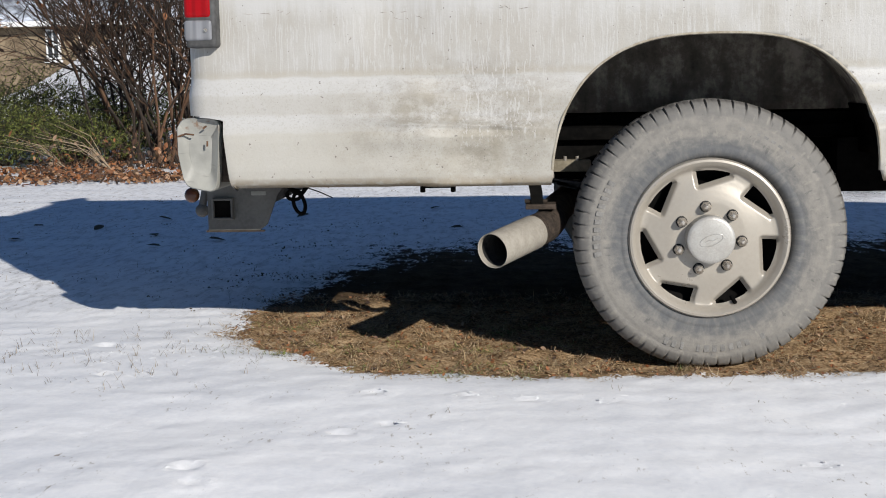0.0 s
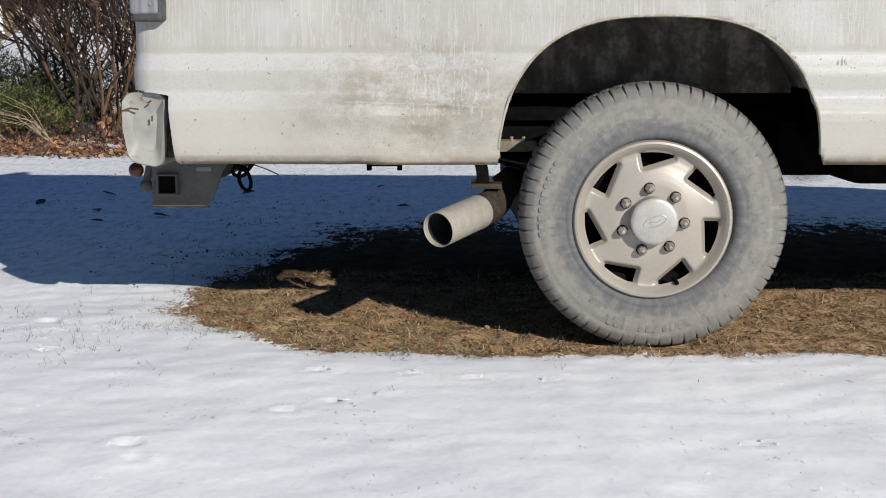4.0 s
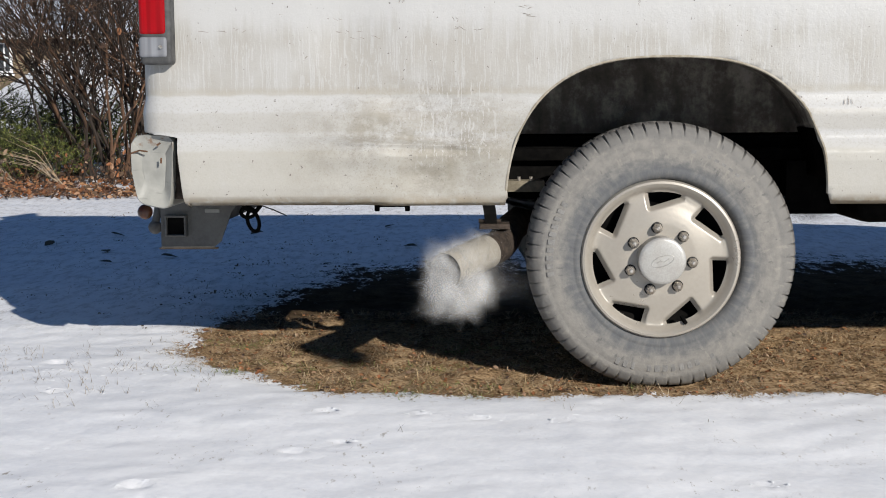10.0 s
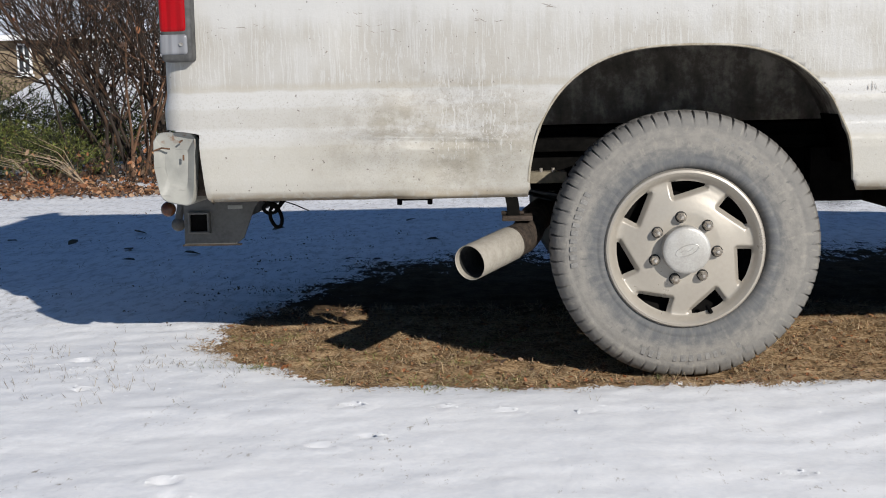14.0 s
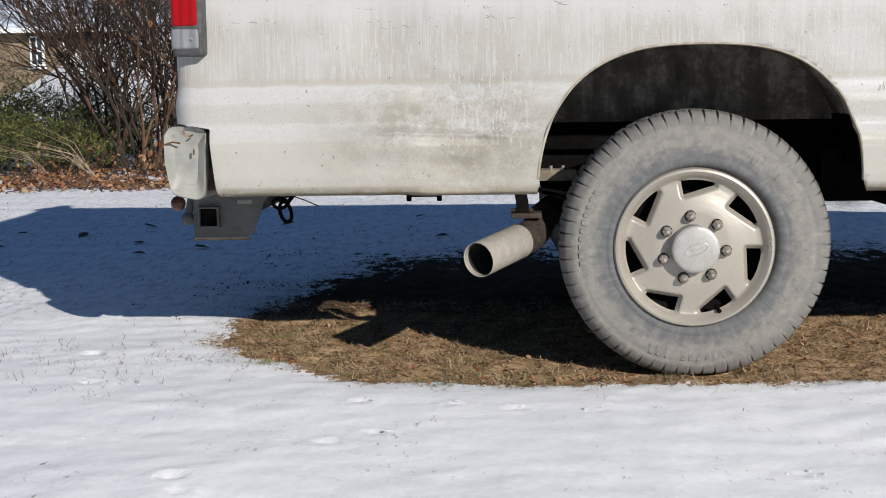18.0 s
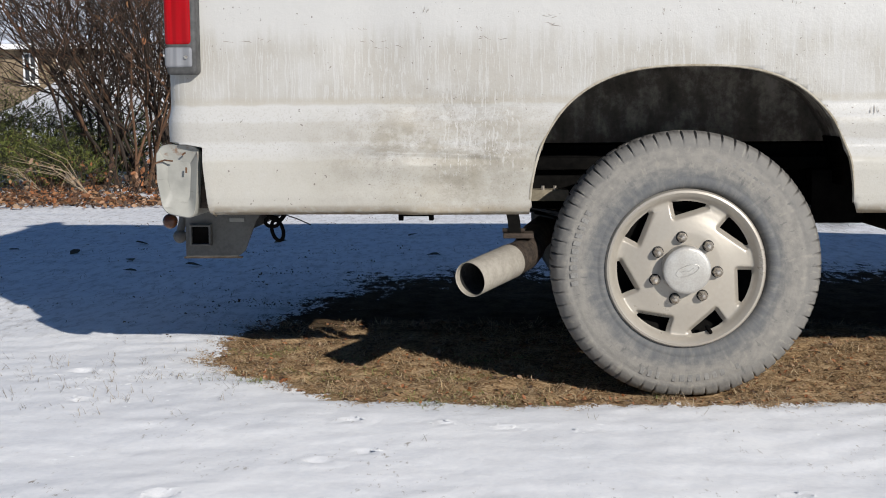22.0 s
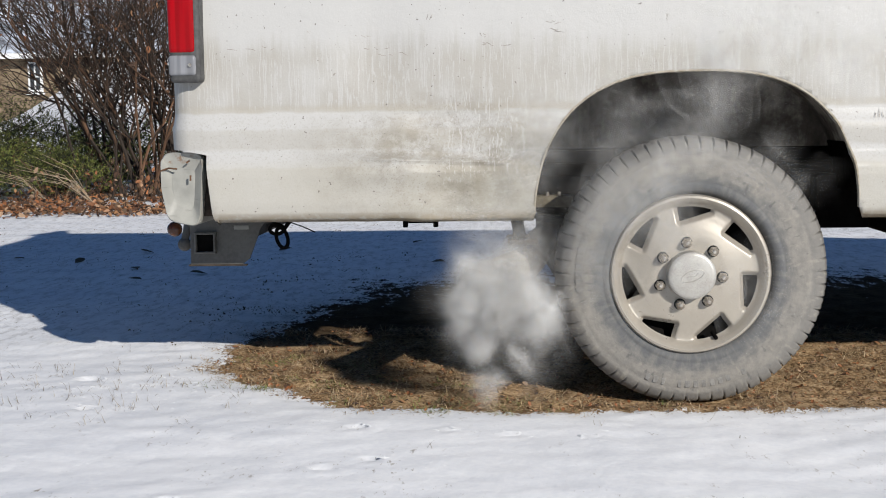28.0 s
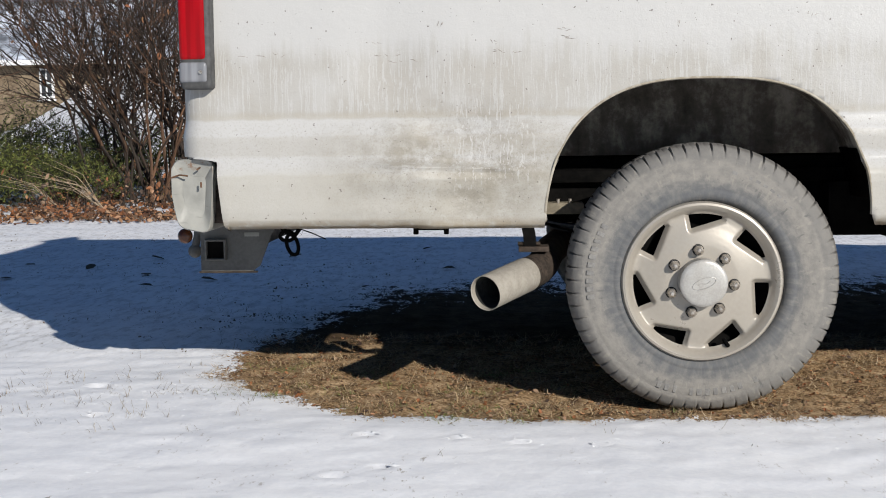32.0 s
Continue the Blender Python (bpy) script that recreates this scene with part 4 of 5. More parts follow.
def build_tail(van):
    """Tail lamp, bumper, tow hitch and what hangs below."""
    bm = box(bmesh.new(), -1.432, -1.346, -0.056, 0.14, 0.913, 1.42, 0.012, 3)
    lamp = part("tail_lamp", bm, GASKET, van, "grey framed rear lamp")
    bm = box(bmesh.new(), -1.435, -1.357, -0.061, 0.13, 0.992, 1.41, 0.016, 3)
    part("red_lens", bm, RED, lamp, "red ribbed brake lens")
    bm = box(bmesh.new(), -1.435, -1.357, -0.061, 0.13, 0.932, 0.988, 0.010, 3)
    part("reverse_lens", bm, CLEAR, lamp, "clear reversing lens")
    bm = bmesh.new()
    tube(bm, [(-1.374, -0.060, 0.960), (-1.374, -0.066, 0.960)], 0.005, 10)
    part("screw", bm, NUT, lamp)
    # bumper end: a rounded block, leaning, that runs round the rear
    bm, rows = bmesh.new(), []
    for y, k in [(0.008, 0.55), (-0.009, 0.86), (-0.014, 0.97), (-0.010, 1.0), (0.03, 1.0), (0.15, 1.0), (1.78, 1.0), (1.96, 1.0), (1.985, 0.97), (1.975, 0.6)]:
        row = []
        for a in np.arange(28) * math.tau / 28:
            c, s = math.cos(a), math.sin(a)
            u, w = math.copysign(abs(c) ** 0.42, c), math.copysign(abs(s) ** 0.35, s)
            z = 0.618 + 0.102 * w * k
            z -= 0.010 * u * max(0.0, -w)
            ridge = -0.006 * math.exp(-((z - 0.625) / 0.012) ** 2) if u < 0 else 0.0
            row.append(bm.verts.new((-1.420 + (0.0565 + 0.008 * w) * u * k + ridge, y + (0.012 * (w > 0.8) if y < 0 else 0.0), z)))
        rows.append(row)
    rows_to_faces(bm, rows, closed=True)
    bm.faces.new(rows[0][::-1]), bm.faces.new(rows[-1])
    bmesh.ops.recalc_face_normals(bm, faces=bm.faces)
    bumper = part("rear_bumper", bm, BUMPER, van, "chalky grey bumper with rust scars")
    for pts, r in (([(-1.480, -0.012, 0.668), (-1.455, -0.0155, 0.676), (-1.432, -0.0150, 0.673)], 0.0026), ([(-1.405, -0.0152, 0.690), (-1.395, -0.0152, 0.697)], 0.0026), ([(-1.395, -0.0145, 0.64), (-1.394, -0.0155, 0.655)], 0.003)):
        part("rust_scar", tube(bmesh.new(), pts, r, 6), RUST, bumper)
    bm = bmesh.new()
    bmesh.ops.create_uvsphere(bm, u_segments=16, v_segments=10, radius=0.022)
    bmesh.ops.translate(bm, vec=(-1.468, 0.07, 0.496), verts=bm.verts)
    part("side_marker", bm, AMBER, bumper, "amber marker lamp")
    # tow hitch: side plate with a folded foot and a square cross tube
    # Added block, not a hitch part: its dark colour paints the gap's shade.
    part("gap_shade_block", box(bmesh.new(), -1.40, -1.29, 0.03, 0.07, 0.535, 0.735, 0.006), PIPE, bumper, "dark brown block standing in for the shaded gap behind the bumper end")
    hitch = new("tow_hitch")
    hitch.parent = van
    hitch.matrix_basis = Matrix.Translation((0.0385, 0.2058, -0.0485)) @ Matrix.Scale(1.0555, 4)
    bm = bmesh.new()
    edge = [(-1.435, 0.530), (-1.435, 0.396), (-1.283, 0.396), (-1.262, 0.412), (-1.228, 0.500), (-1.205, 0.530)]
    near = [bm.verts.new((x, 0.062, z)) for x, z in edge]
    back = [bm.verts.new((x, 0.072, z)) for x, z in edge]
    rows_to_faces(bm, [near, back], closed=True)
    bm.faces.new(near[::-1]), bm.faces.new(back)
    part("side_plate", bm, HITCH, hitch, "grey primed steel plate")
    part("foot_flange", box(bmesh.new(), -1.441, -1.270, 0.057, 0.075, 0.391, 0.396, 0.002), PIPE, hitch, "rusty folded edge")
    bm, rows = bmesh.new(), []
    for y, h in ((0.5, 0.031), (0.04, 0.031), (0.037, 0.029), (0.037, 0.026), (0.04, 0.0245), (0.45, 0.0245)):
        rows.append([bm.verts.new((-1.387 + sx * h, y, 0.460 + sz * h)) for sx, sz in ((-1, -1), (1, -1), (1, 1), (-1, 1))])
    rows_to_faces(bm, rows, closed=True)
    bm.faces.new(rows[-1])
    bmesh.ops.recalc_face_normals(bm, faces=bm.faces)
    part("cross_tube", bm, HITCH, hitch, "open square steel tube", smooth=False)
    # Black plate across the tube stands in for the shade inside.
    part("tube_shade_plate", box(bmesh.new(), -1.411, -1.363, 0.048, 0.05, 0.436, 0.484), BLACK, hitch, "black plate standing in for the shade inside the tube")
    part("cross_beam", box(bmesh.new(), -1.43, -1.36, 0.5, 1.86, 0.42, 0.48, 0.006), HITCH, hitch)
    part("far_plate", box(bmesh.new(), -1.435, -1.26, 1.84, 1.85, 0.381, 0.52, 0.002), HITCH, hitch)
    bm = bmesh.new()
    bmesh.ops.create_uvsphere(bm, u_segments=18, v_segments=12, radius=0.021)
    bmesh.ops.translate(bm, vec=(-1.515, 0.30, 0.432), verts=bm.verts)
    tube(bm, [(-1.515, 0.30, 0.44), (-1.50, 0.32, 0.53)], 0.012, 10)
    part("tow_ball", bm, HITCH, hitch)
    part("label_plate", box(bmesh.new(), -1.305, -1.262, 0.0585, 0.0615, 0.497, 0.509, 0.001), BUMPER, hitch, "pale sticker")
    # hanging hook and chain link
    hook = new("chain_hook")
    hook.parent = van
    hook.matrix_basis = Matrix.Translation((0.0520, 0.1858, -0.0430)) @ Matrix.Scale(1.0535, 4)
    for cx, cz, a, b, turn in ((-1.175, 0.470, 0.016, 0.030, 0.25), (-1.19, 0.495, 0.020, 0.014, 0.0)):
        pts = []
        for t in np.arange(21) * math.tau / 20:
            u, w = a * math.cos(t), b * math.sin(t)
            pts.append((cx + u * math.cos(turn) - w * math.sin(turn), 0.05, cz + u * math.sin(turn) + w * math.cos(turn)))
        part("chain_link", tube(bmesh.new(), pts, 0.0055, 7, False), BLACK, hook)
    part("hook_bar", tube(bmesh.new(), [(-1.205, 0.05, 0.52), (-1.19, 0.05, 0.505), (-1.165, 0.05, 0.500), (-1.150, 0.05, 0.520)], 0.007, 8), BLACK, hook)
    part("loose_wire", tube(bmesh.new(), [(-1.155, 0.06, 0.515), (-1.12, 0.06, 0.503), (-1.08, 0.06, 0.485)], 0.0018, 5), BLACK, hook)
    # small brackets under the sill
    part("sill_bracket", box(bmesh.new(), -0.80, -0.70, 0.05, 0.30, 0.508, 0.55, 0.006), BLACK, van)
    for x in (-0.795, -0.708):
        part("bracket_tab", box(bmesh.new(), x - 0.007, x + 0.007, 0.05, 0.07, 0.496, 0.53, 0.003), BLACK, van)


def build_running_gear(van):
    # exhaust: a flared tip, scaled pipe behind, a muffler and the hanger
    exhaust = new("exhaust")
    exhaust.parent = van
    mouth, way = MOUTH, PIPE_WAY
    bm, rows = bmesh.new(), []
    side = way.cross(Vector((0, 0, 1))).normalized()
    up = side.cross(way)
    for d, r in ((0.200, 0.0460), (0.202, 0.0485), (0.198, 0.0495), (0.0, 0.0495), (-0.002, 0.0490), (0.0, 0.0468), (0.20, 0.046)):
        rows.append([bm.verts.new(mouth + way * d + r * (math.cos(a) * side + math.sin(a) * up)) for a in np.arange(40) * math.tau / 40])
    rows_to_faces(bm, rows, closed=True, loop=False)
    bmesh.ops.recalc_face_normals(bm, faces=bm.faces)
    part("tail_pipe_tip", bm, TIP, exhaust, "pale weathered steel exhaust tip")
    bm, rows = bmesh.new(), []
    for d, r in ((0.015, 0.0462), (0.20, 0.0435), (0.24, 0.0425)):
        rows.append([bm.verts.new(mouth + way * d + r * (math.cos(a) * side + math.sin(a) * up)) for a in np.arange(32) * math.tau / 32])
    rows_to_faces(bm, rows, closed=True)
    bm.faces.new(rows[-1])
    part("soot_lining", bm, SOOT_AND_RECESS, exhaust, "sooty inside of the pipe")
    inner = [mouth + way * 0.19, mouth + way * 0.26, (-0.440, 0.135, 0.392), (-0.428, 0.19, 0.400), (-0.420, 0.27, 0.406), (-0.405, 0.38, 0.415), (-0.37, 0.50, 0.43), (-0.22, 0.62, 0.47), (0.05, 0.68, 0.53), (0.28, 0.70, 0.55)]
    part("tail_pipe", tube(bmesh.new(), [Vector(p) for p in inner], [0.0470] * len(inner), 24), PIPE, exhaust, "sooty brown pipe")
    q = Vector((0.28, 0.70, 0.55))
    part("muffler", tube(bmesh.new(), [q, q + Vector((0.05, 0, 0)), q + Vector((0.65, 0, 0)), q + Vector((0.7, 0, 0))], [0.05, 0.075, 0.075, 0.05], 20), BLACK, exhaust)
    part("pipe_seam", tube(bmesh.new(), [mouth + way * 0.215, mouth + way * 0.222], 0.0482, 24), PIPE, exhaust)
    bm = bmesh.new()
    rows_to_faces(bm, [[bm.verts.new((x + a, y, z)) for a, y in ((0, 0.10), (0.036, 0.10), (0.036, 0.13), (0, 0.13))] for x, z in ((-0.487, 0.452), (-0.490, 0.49), (-0.496, 0.52), (-0.494, 0.575))], closed=True)
    part("hanger", bm, BLACK, exhaust, "black rubber and steel strap", smooth=False)
    part("hanger_foot", box(bmesh.new(), -0.503, -0.415, 0.085, 0.165, 0.440, 0.455, 0.003), PIPE, exhaust)
    part("hanger_bolt", tube(bmesh.new(), [(-0.505, 0.11, 0.462), (-0.44, 0.11, 0.462)], 0.006, 8), PIPE, exhaust)
    # leaf springs, axle
    for y in (0.415, 1.47):
        spring = new("leaf_spring")
        spring.parent = van
        for k in range(4):
            half = 0.53 - 0.06 * k
            pts = [(WHEEL_X + u * half, y, 0.524 - 0.016 * k - 0.06 * (1 - u * u)) for u in np.linspace(-1, 1, 13)]
            bm, rows = bmesh.new(), []
            for x, yy, z in pts:
                rows.append([bm.verts.new((x, yy + a, z + b)) for a, b in ((-0.035, -0.0055), (0.035, -0.0055), (0.035, 0.0055), (-0.035, 0.0055))])
            rows_to_faces(bm, rows, closed=True)
            bm.faces.new(rows[0][::-1]), bm.faces.new(rows[-1])
            part("spring_leaf", bm, GASKET, spring)
        part("spring_bracket", box(bmesh.new(), -0.62, -0.30, y - 0.03, y + 0.04, 0.526, 0.562, 0.006), TANSTEEL, spring, "tan undercoated bracket")
        for x in (-0.380, -0.343):
            part("bolt", tube(bmesh.new(), [(x, y - 0.024, 0.560), (x, y - 0.024, 0.574)], 0.0055, 8), NUT, spring)
        part("spring_hanger", box(bmesh.new(), 0.44, 0.60, y - 0.04, y + 0.04, 0.455, 0.62, 0.006), BLACK, spring)
    bm = bmesh.new()
    tube(bm, [(WHEEL_X, 0.14, WHEEL_Z), (WHEEL_X, 0.75, WHEEL_Z), (WHEEL_X, 0.82, WHEEL_Z), (WHEEL_X, 1.08, WHEEL_Z), (WHEEL_X, 1.15, WHEEL_Z), (WHEEL_X, 1.76, WHEEL_Z)], [0.045, 0.045, 0.12, 0.12, 0.045, 0.045], 16)
    part("rear_axle", bm, BLACK, van)
    part("front_axle", tube(bmesh.new(), [(AXLE_FRONT, 0.14, WHEEL_Z), (AXLE_FRONT, 1.76, WHEEL_Z)], 0.045, 12), BLACK, van)
    part("fuel_tank", box(bmesh.new(), 0.62, 2.3, 0.22, 0.95, 0.44, 0.62, 0.04, 3), BLACK, van)


def build_scratches(van):
    """Scraped marks in the paint of the upper panel."""
    rng = random.Random(17)
    marks = [(-1.235, 1.004, 0.05, 0), (-1.16, 1.006, 0.02, 4), (-0.89, 1.035, 0.025, -35), (-0.86, 1.00, 0.05, -10), (-0.80, 0.985, 0.06, -6), (-0.70, 1.085, 0.03, 60), (-0.56, 1.03, 0.025, -40), (-0.555, 1.005, 0.045, -2),
             (-0.50, 1.004, 0.03, 0), (-0.37, 1.062, 0.045, -3), (-0.36, 1.04, 0.05, -2), (-0.06, 1.075, 0.02, 70), (0.08, 1.03, 0.015, 80), (0.30, 1.09, 0.02, 60), (-0.99, 0.93, 0.02, 20), (-1.05, 1.05, 0.012, 0), (0.50, 0.80, 0.05, 85)]
    bits = []
    for x, z, length, tilt in marks:
        bits += [(x + rng.gauss(0, length * 0.35), z + rng.gauss(0, 0.003), length * rng.uniform(0.2, 0.6), tilt + rng.gauss(0, 14)) for _ in range(3)]
    for x, z, length, tilt in bits:
        pts = []
        for k in range(4):
            d = length * (k / 3 - 0.5)
            px, pz = x + d * math.cos(radians(tilt)) + rng.gauss(0, 0.0006), z + d * math.sin(radians(tilt)) + rng.gauss(0, 0.0007)
            pts.append((px, NEAR - lerp_table(pz, SIDE) - dent(px, pz), pz))
        part("paint_scratch", tube(bmesh.new(), pts, [0.0003, 0.0009, 0.0006, 0.0003], 5), SCAR, van)


def build_van():
    van = tagged(new("van"), "dirty white full-size van, dented rear quarter, parked on melted snow", "van")
    build_body(van)
    for x in (WHEEL_X, AXLE_FRONT):
        build_wheel(van, x, 0.0, False)
        build_wheel(van, x, FAR - 0.03, True)
    build_tail(van)
    build_scratches(van)
    build_running_gear(van)


build_van()


# ---- garden and house beyond ----
def build_shrub():
    """A bare, many-stemmed shrub with tangled twigs."""
    rng = random.Random(21)
    shrub = tagged(new("shrub"), "bare twiggy shrub with a few orange leaves, behind leaf litter", "shrub")
    shrub.location = (-4.5, 10.3, ground_height(-4.5, 10.3))
    leaves_v, leaves_f = [], []

    def grow(bm, at, way, length, radius, level):
        pts, radii, p, w = [at.copy()], [radius], at.copy(), way.copy()
        steps = 6 if level < 2 else 4
        for k in range(steps):
            w = (w + Vector((rng.gauss(0, 0.16), rng.gauss(0, 0.16), rng.gauss(0.02, 0.10)))).normalized()
            p = p + w * (length / steps)
            pts.append(p.copy())
            radii.append(radius * (1 - 0.75 * (k + 1) / steps))
            if level < 3 and k > 0:
                for _ in range((2, 2, 2)[level]):
                    if rng.random() < (0.95, 0.72, 0.27)[level]:
                        v = (w + Vector((rng.gauss(0, 0.6), rng.gauss(0, 0.6), rng.gauss(0.1, 0.45)))).normalized()
                        grow(bm, p, v, length * rng.uniform(0.35, 0.62), radii[-1] * 0.66 + 0.0014, level + 1)
            if level > 0 and rng.random() < (0.11 if p.x > 0.1 and p.z < 1.6 else 0.012):
                leaf_shape(leaves_v, leaves_f, *p, rng.uniform(0.04, 0.08), rng, 0.9)
        tube(bm, pts, radii, 4 if level else 6, False)

    for s in range(42):
        bm = bmesh.new()
        at = Vector((rng.gauss(0.0, 0.38), rng.gauss(0, 0.38), -0.05))
        lean = Vector((rng.gauss(-0.13, 0.24), rng.gauss(-0.05, 0.25), 1)).normalized()
        grow(bm, at, lean, rng.uniform(1.9, 3.1), rng.uniform(0.012, 0.026), 0)
        part("stem", bm, TWIG, shrub, smooth=False)
    me = bpy.data.meshes.new("clinging_leaves")
    me.from_pydata(leaves_v, [], leaves_f)
    me.materials.append(LITTER)
    new("clinging_leaves", me).parent = shrub


def build_juniper(x, y, wide, high, seed):
    """A low evergreen mound of feathery sprays."""
    rng = random.Random(seed)
    bush = tagged(new("juniper"), "low spreading green evergreen shrub flecked with dead leaves", "shrub", "evergreen shrubs by the house lawn")
    bush.location = (x, y, ground_height(x, y))
    v, f = [], []
    for _ in range(950):
        a, rr = rng.uniform(0, math.tau), math.sqrt(rng.random()) * wide
        top = high * math.sqrt(max(0.0, 1 - (rr / wide) ** 2)) * (0.75 + 0.4 * noise.noise((a * 2, rr * 4, seed)))
        at = Vector((rr * math.cos(a), rr * math.sin(a) * 0.8, max(0.03, top * rng.uniform(0.45, 1.0))))
        way = Vector((math.cos(a) * 0.6 + rng.gauss(0, 0.5), math.sin(a) * 0.6 + rng.gauss(0, 0.5), rng.uniform(0.1, 0.9))).normalized()
        side = way.orthogonal().normalized()
        length = rng.uniform(0.10, 0.24)
        for k in range(12):
            u = k / 12
            p = at + way * length * u
            spin = Matrix.Rotation(rng.uniform(0, math.tau), 3, way) @ side
            tip = p + (spin * 0.7 + way * 0.8).normalized() * rng.uniform(0.025, 0.055)
            w = way.cross(spin) * 0.005
            b = len(v)
            v.extend([tuple(p - w), tuple(p + w), tuple(tip)])
            f.append((b, b + 1, b + 2))
    me = bpy.data.meshes.new("foliage")
    me.from_pydata(v, [], f)
    me.materials.append(CONIFER)
    new("foliage", me).parent = bush
    for _ in range(9):
        a = rng.uniform(0, math.tau)
        bm = tube(bmesh.new(), [(0, 0, -0.02), (math.cos(a) * wide * 0.4, math.sin(a) * wide * 0.3, high * 0.4), (math.cos(a) * wide * 0.8, math.sin(a) * wide * 0.6, high * 0.5)], [0.02, 0.012, 0.004], 5)
        part("branch", bm, TWIG, bush)


def build_stalks():
    rng = random.Random(33)
    for x, y in ((-4.62, 8.7), (-4.72, 8.9), (-5.15, 8.9)):
        clump = tagged(new("dead_stalks"), "pale dead plant stalks leaning over leaf litter", "plant", "dead stalks")
        clump.location = (x, y, ground_height(x, y))
        for _ in range(5):
            bm = bmesh.new()
            a = rng.uniform(2.7, 3.5)
            s, h = rng.uniform(0.4, 0.85), rng.uniform(0.25, 0.55)
            tube(bm, [(0, 0, 0), (math.cos(a) * s * 0.4, rng.gauss(0, 0.05), h * 0.7), (math.cos(a) * s, rng.gauss(0, 0.1), h)], [0.004, 0.003, 0.0012], 5)
            part("stalk", bm, STALK, clump)


def build_undergrowth():
    """Low brown brush and twigs at the foot of the shrub."""
    rng = random.Random(44)
    v, f, bm = [], [], bmesh.new()
    for _ in range(150):
        x, y = rng.uniform(-5.4, -3.4), rng.uniform(8.6, 10.6)
        z, h, a = ground_height(x, y), rng.uniform(0.1, 0.55), rng.uniform(0, math.tau)
        pts = [(x, y, z), (x + math.cos(a) * h * 0.3, y + math.sin(a) * h * 0.3, z + h * 0.6), (x + math.cos(a) * h * 0.8 + rng.gauss(0, 0.05), y + math.sin(a) * h * 0.8, z + h)]
        tube(bm, pts, [0.005, 0.004, 0.0015], 4, False)
        if rng.random() < 0.8:
            for _ in range(3):
                k = rng.uniform(0.2, 1.0)
                leaf_shape(v, f, x + (pts[2][0] - x) * k + rng.gauss(0, 0.04), y + (pts[2][1] - y) * k, z + h * k, rng.uniform(0.03, 0.08), rng, 1.0)
    ob = part("brush_twigs", bm, TWIG, None, "tangled brown twigs in leaf litter", False)
    tagged(ob, category="brush", kind="stuff")
    stuff("brush_leaves", v, f, LITTER, "curled orange leaves caught in brown brush", "leaves")


def build_house():
    base = ground_height(-19, 46)
    house = tagged(new("house"), "tan stone single-storey house with white windows and a snowy roof", "house")
    house.location = (-19.3, 46.0, base)
    part("wall", box(bmesh.new(), -9.0, 3.4, 0, 8.0, -0.4, 3.0, 0.0), BRICK, house, "tan stone wall", False)
    bm = bmesh.new()
    a = [bm.verts.new(p) for p in ((-9.5, -0.6, 2.92), (3.9, -0.6, 2.92), (3.9, 8.6, 2.92), (-9.5, 8.6, 2.92), (-9.5, 4.0, 6.4), (3.9, 4.0, 6.4))]
    for f in ((0, 1, 5, 4), (2, 3, 4, 5), (0, 4, 3), (1, 2, 5), (0, 3, 2, 1)):
        bm.faces.new([a[k] for k in f])
    part("roof", bm, ROOFSNOW, house, "snow-covered pitched roof", False)
    part("fascia", box(bmesh.new(), -9.5, 3.9, -0.68, -0.60, 2.74, 2.95, 0.02), TRIM, house)
    part("corner_board", box(bmesh.new(), 0.90, 1.02, -0.05, -0.003, -0.2, 2.92, 0.01), TRIM, house)
    for kind, x, z0, w, h in (("window", -0.17, 1.43, 0.60, 1.22), ("window", -3.2, 1.43, 0.60, 1.22), ("door", 1.36, 0.0, 0.50, 1.95), ("window", 2.35, 1.43, 0.50, 1.2)):
        win = part(kind, box(bmesh.new(), x - w / 2, x + w / 2, -0.06, 0.05, z0, z0 + h, 0.02), TRIM, house, "white framed")
        if kind == "window":
            part("sill", box(bmesh.new(), x - w / 2 - 0.08, x + w / 2 + 0.08, -0.14, -0.062, z0 - 0.10, z0 - 0.004, 0.01), TRIM, win)
            for sx in (-1, 1):
                for k in (0, 1):
                    part("pane", box(bmesh.new(), x + sx * w * 0.20 - w * 0.13, x + sx * w * 0.20 + w * 0.13, -0.09, -0.05, z0 + h * (0.08 + 0.45 * k), z0 + h * (0.48 + 0.45 * k)), PANE, win)


build_shrub()
for k, (x, y, wide, high) in enumerate(((-5.55, 10.0, 0.80, 0.70), (-6.3, 10.0, 0.9, 0.85), (-5.7, 10.6, 1.1, 1.1), (-6.9, 10.8, 1.1, 1.2), (-4.9, 11.6, 1.1, 0.95), (-6.5, 12.4, 1.3, 1.5), (-5.6, 13.0, 1.3, 1.3), (-7.6, 12.6, 1.3, 1.6))):
    build_juniper(x, y, wide, high, k + 3)
build_stalks()
build_undergrowth()
build_house()


# ---- exhaust smoke ----
WISPS, DENSE = 270, 200


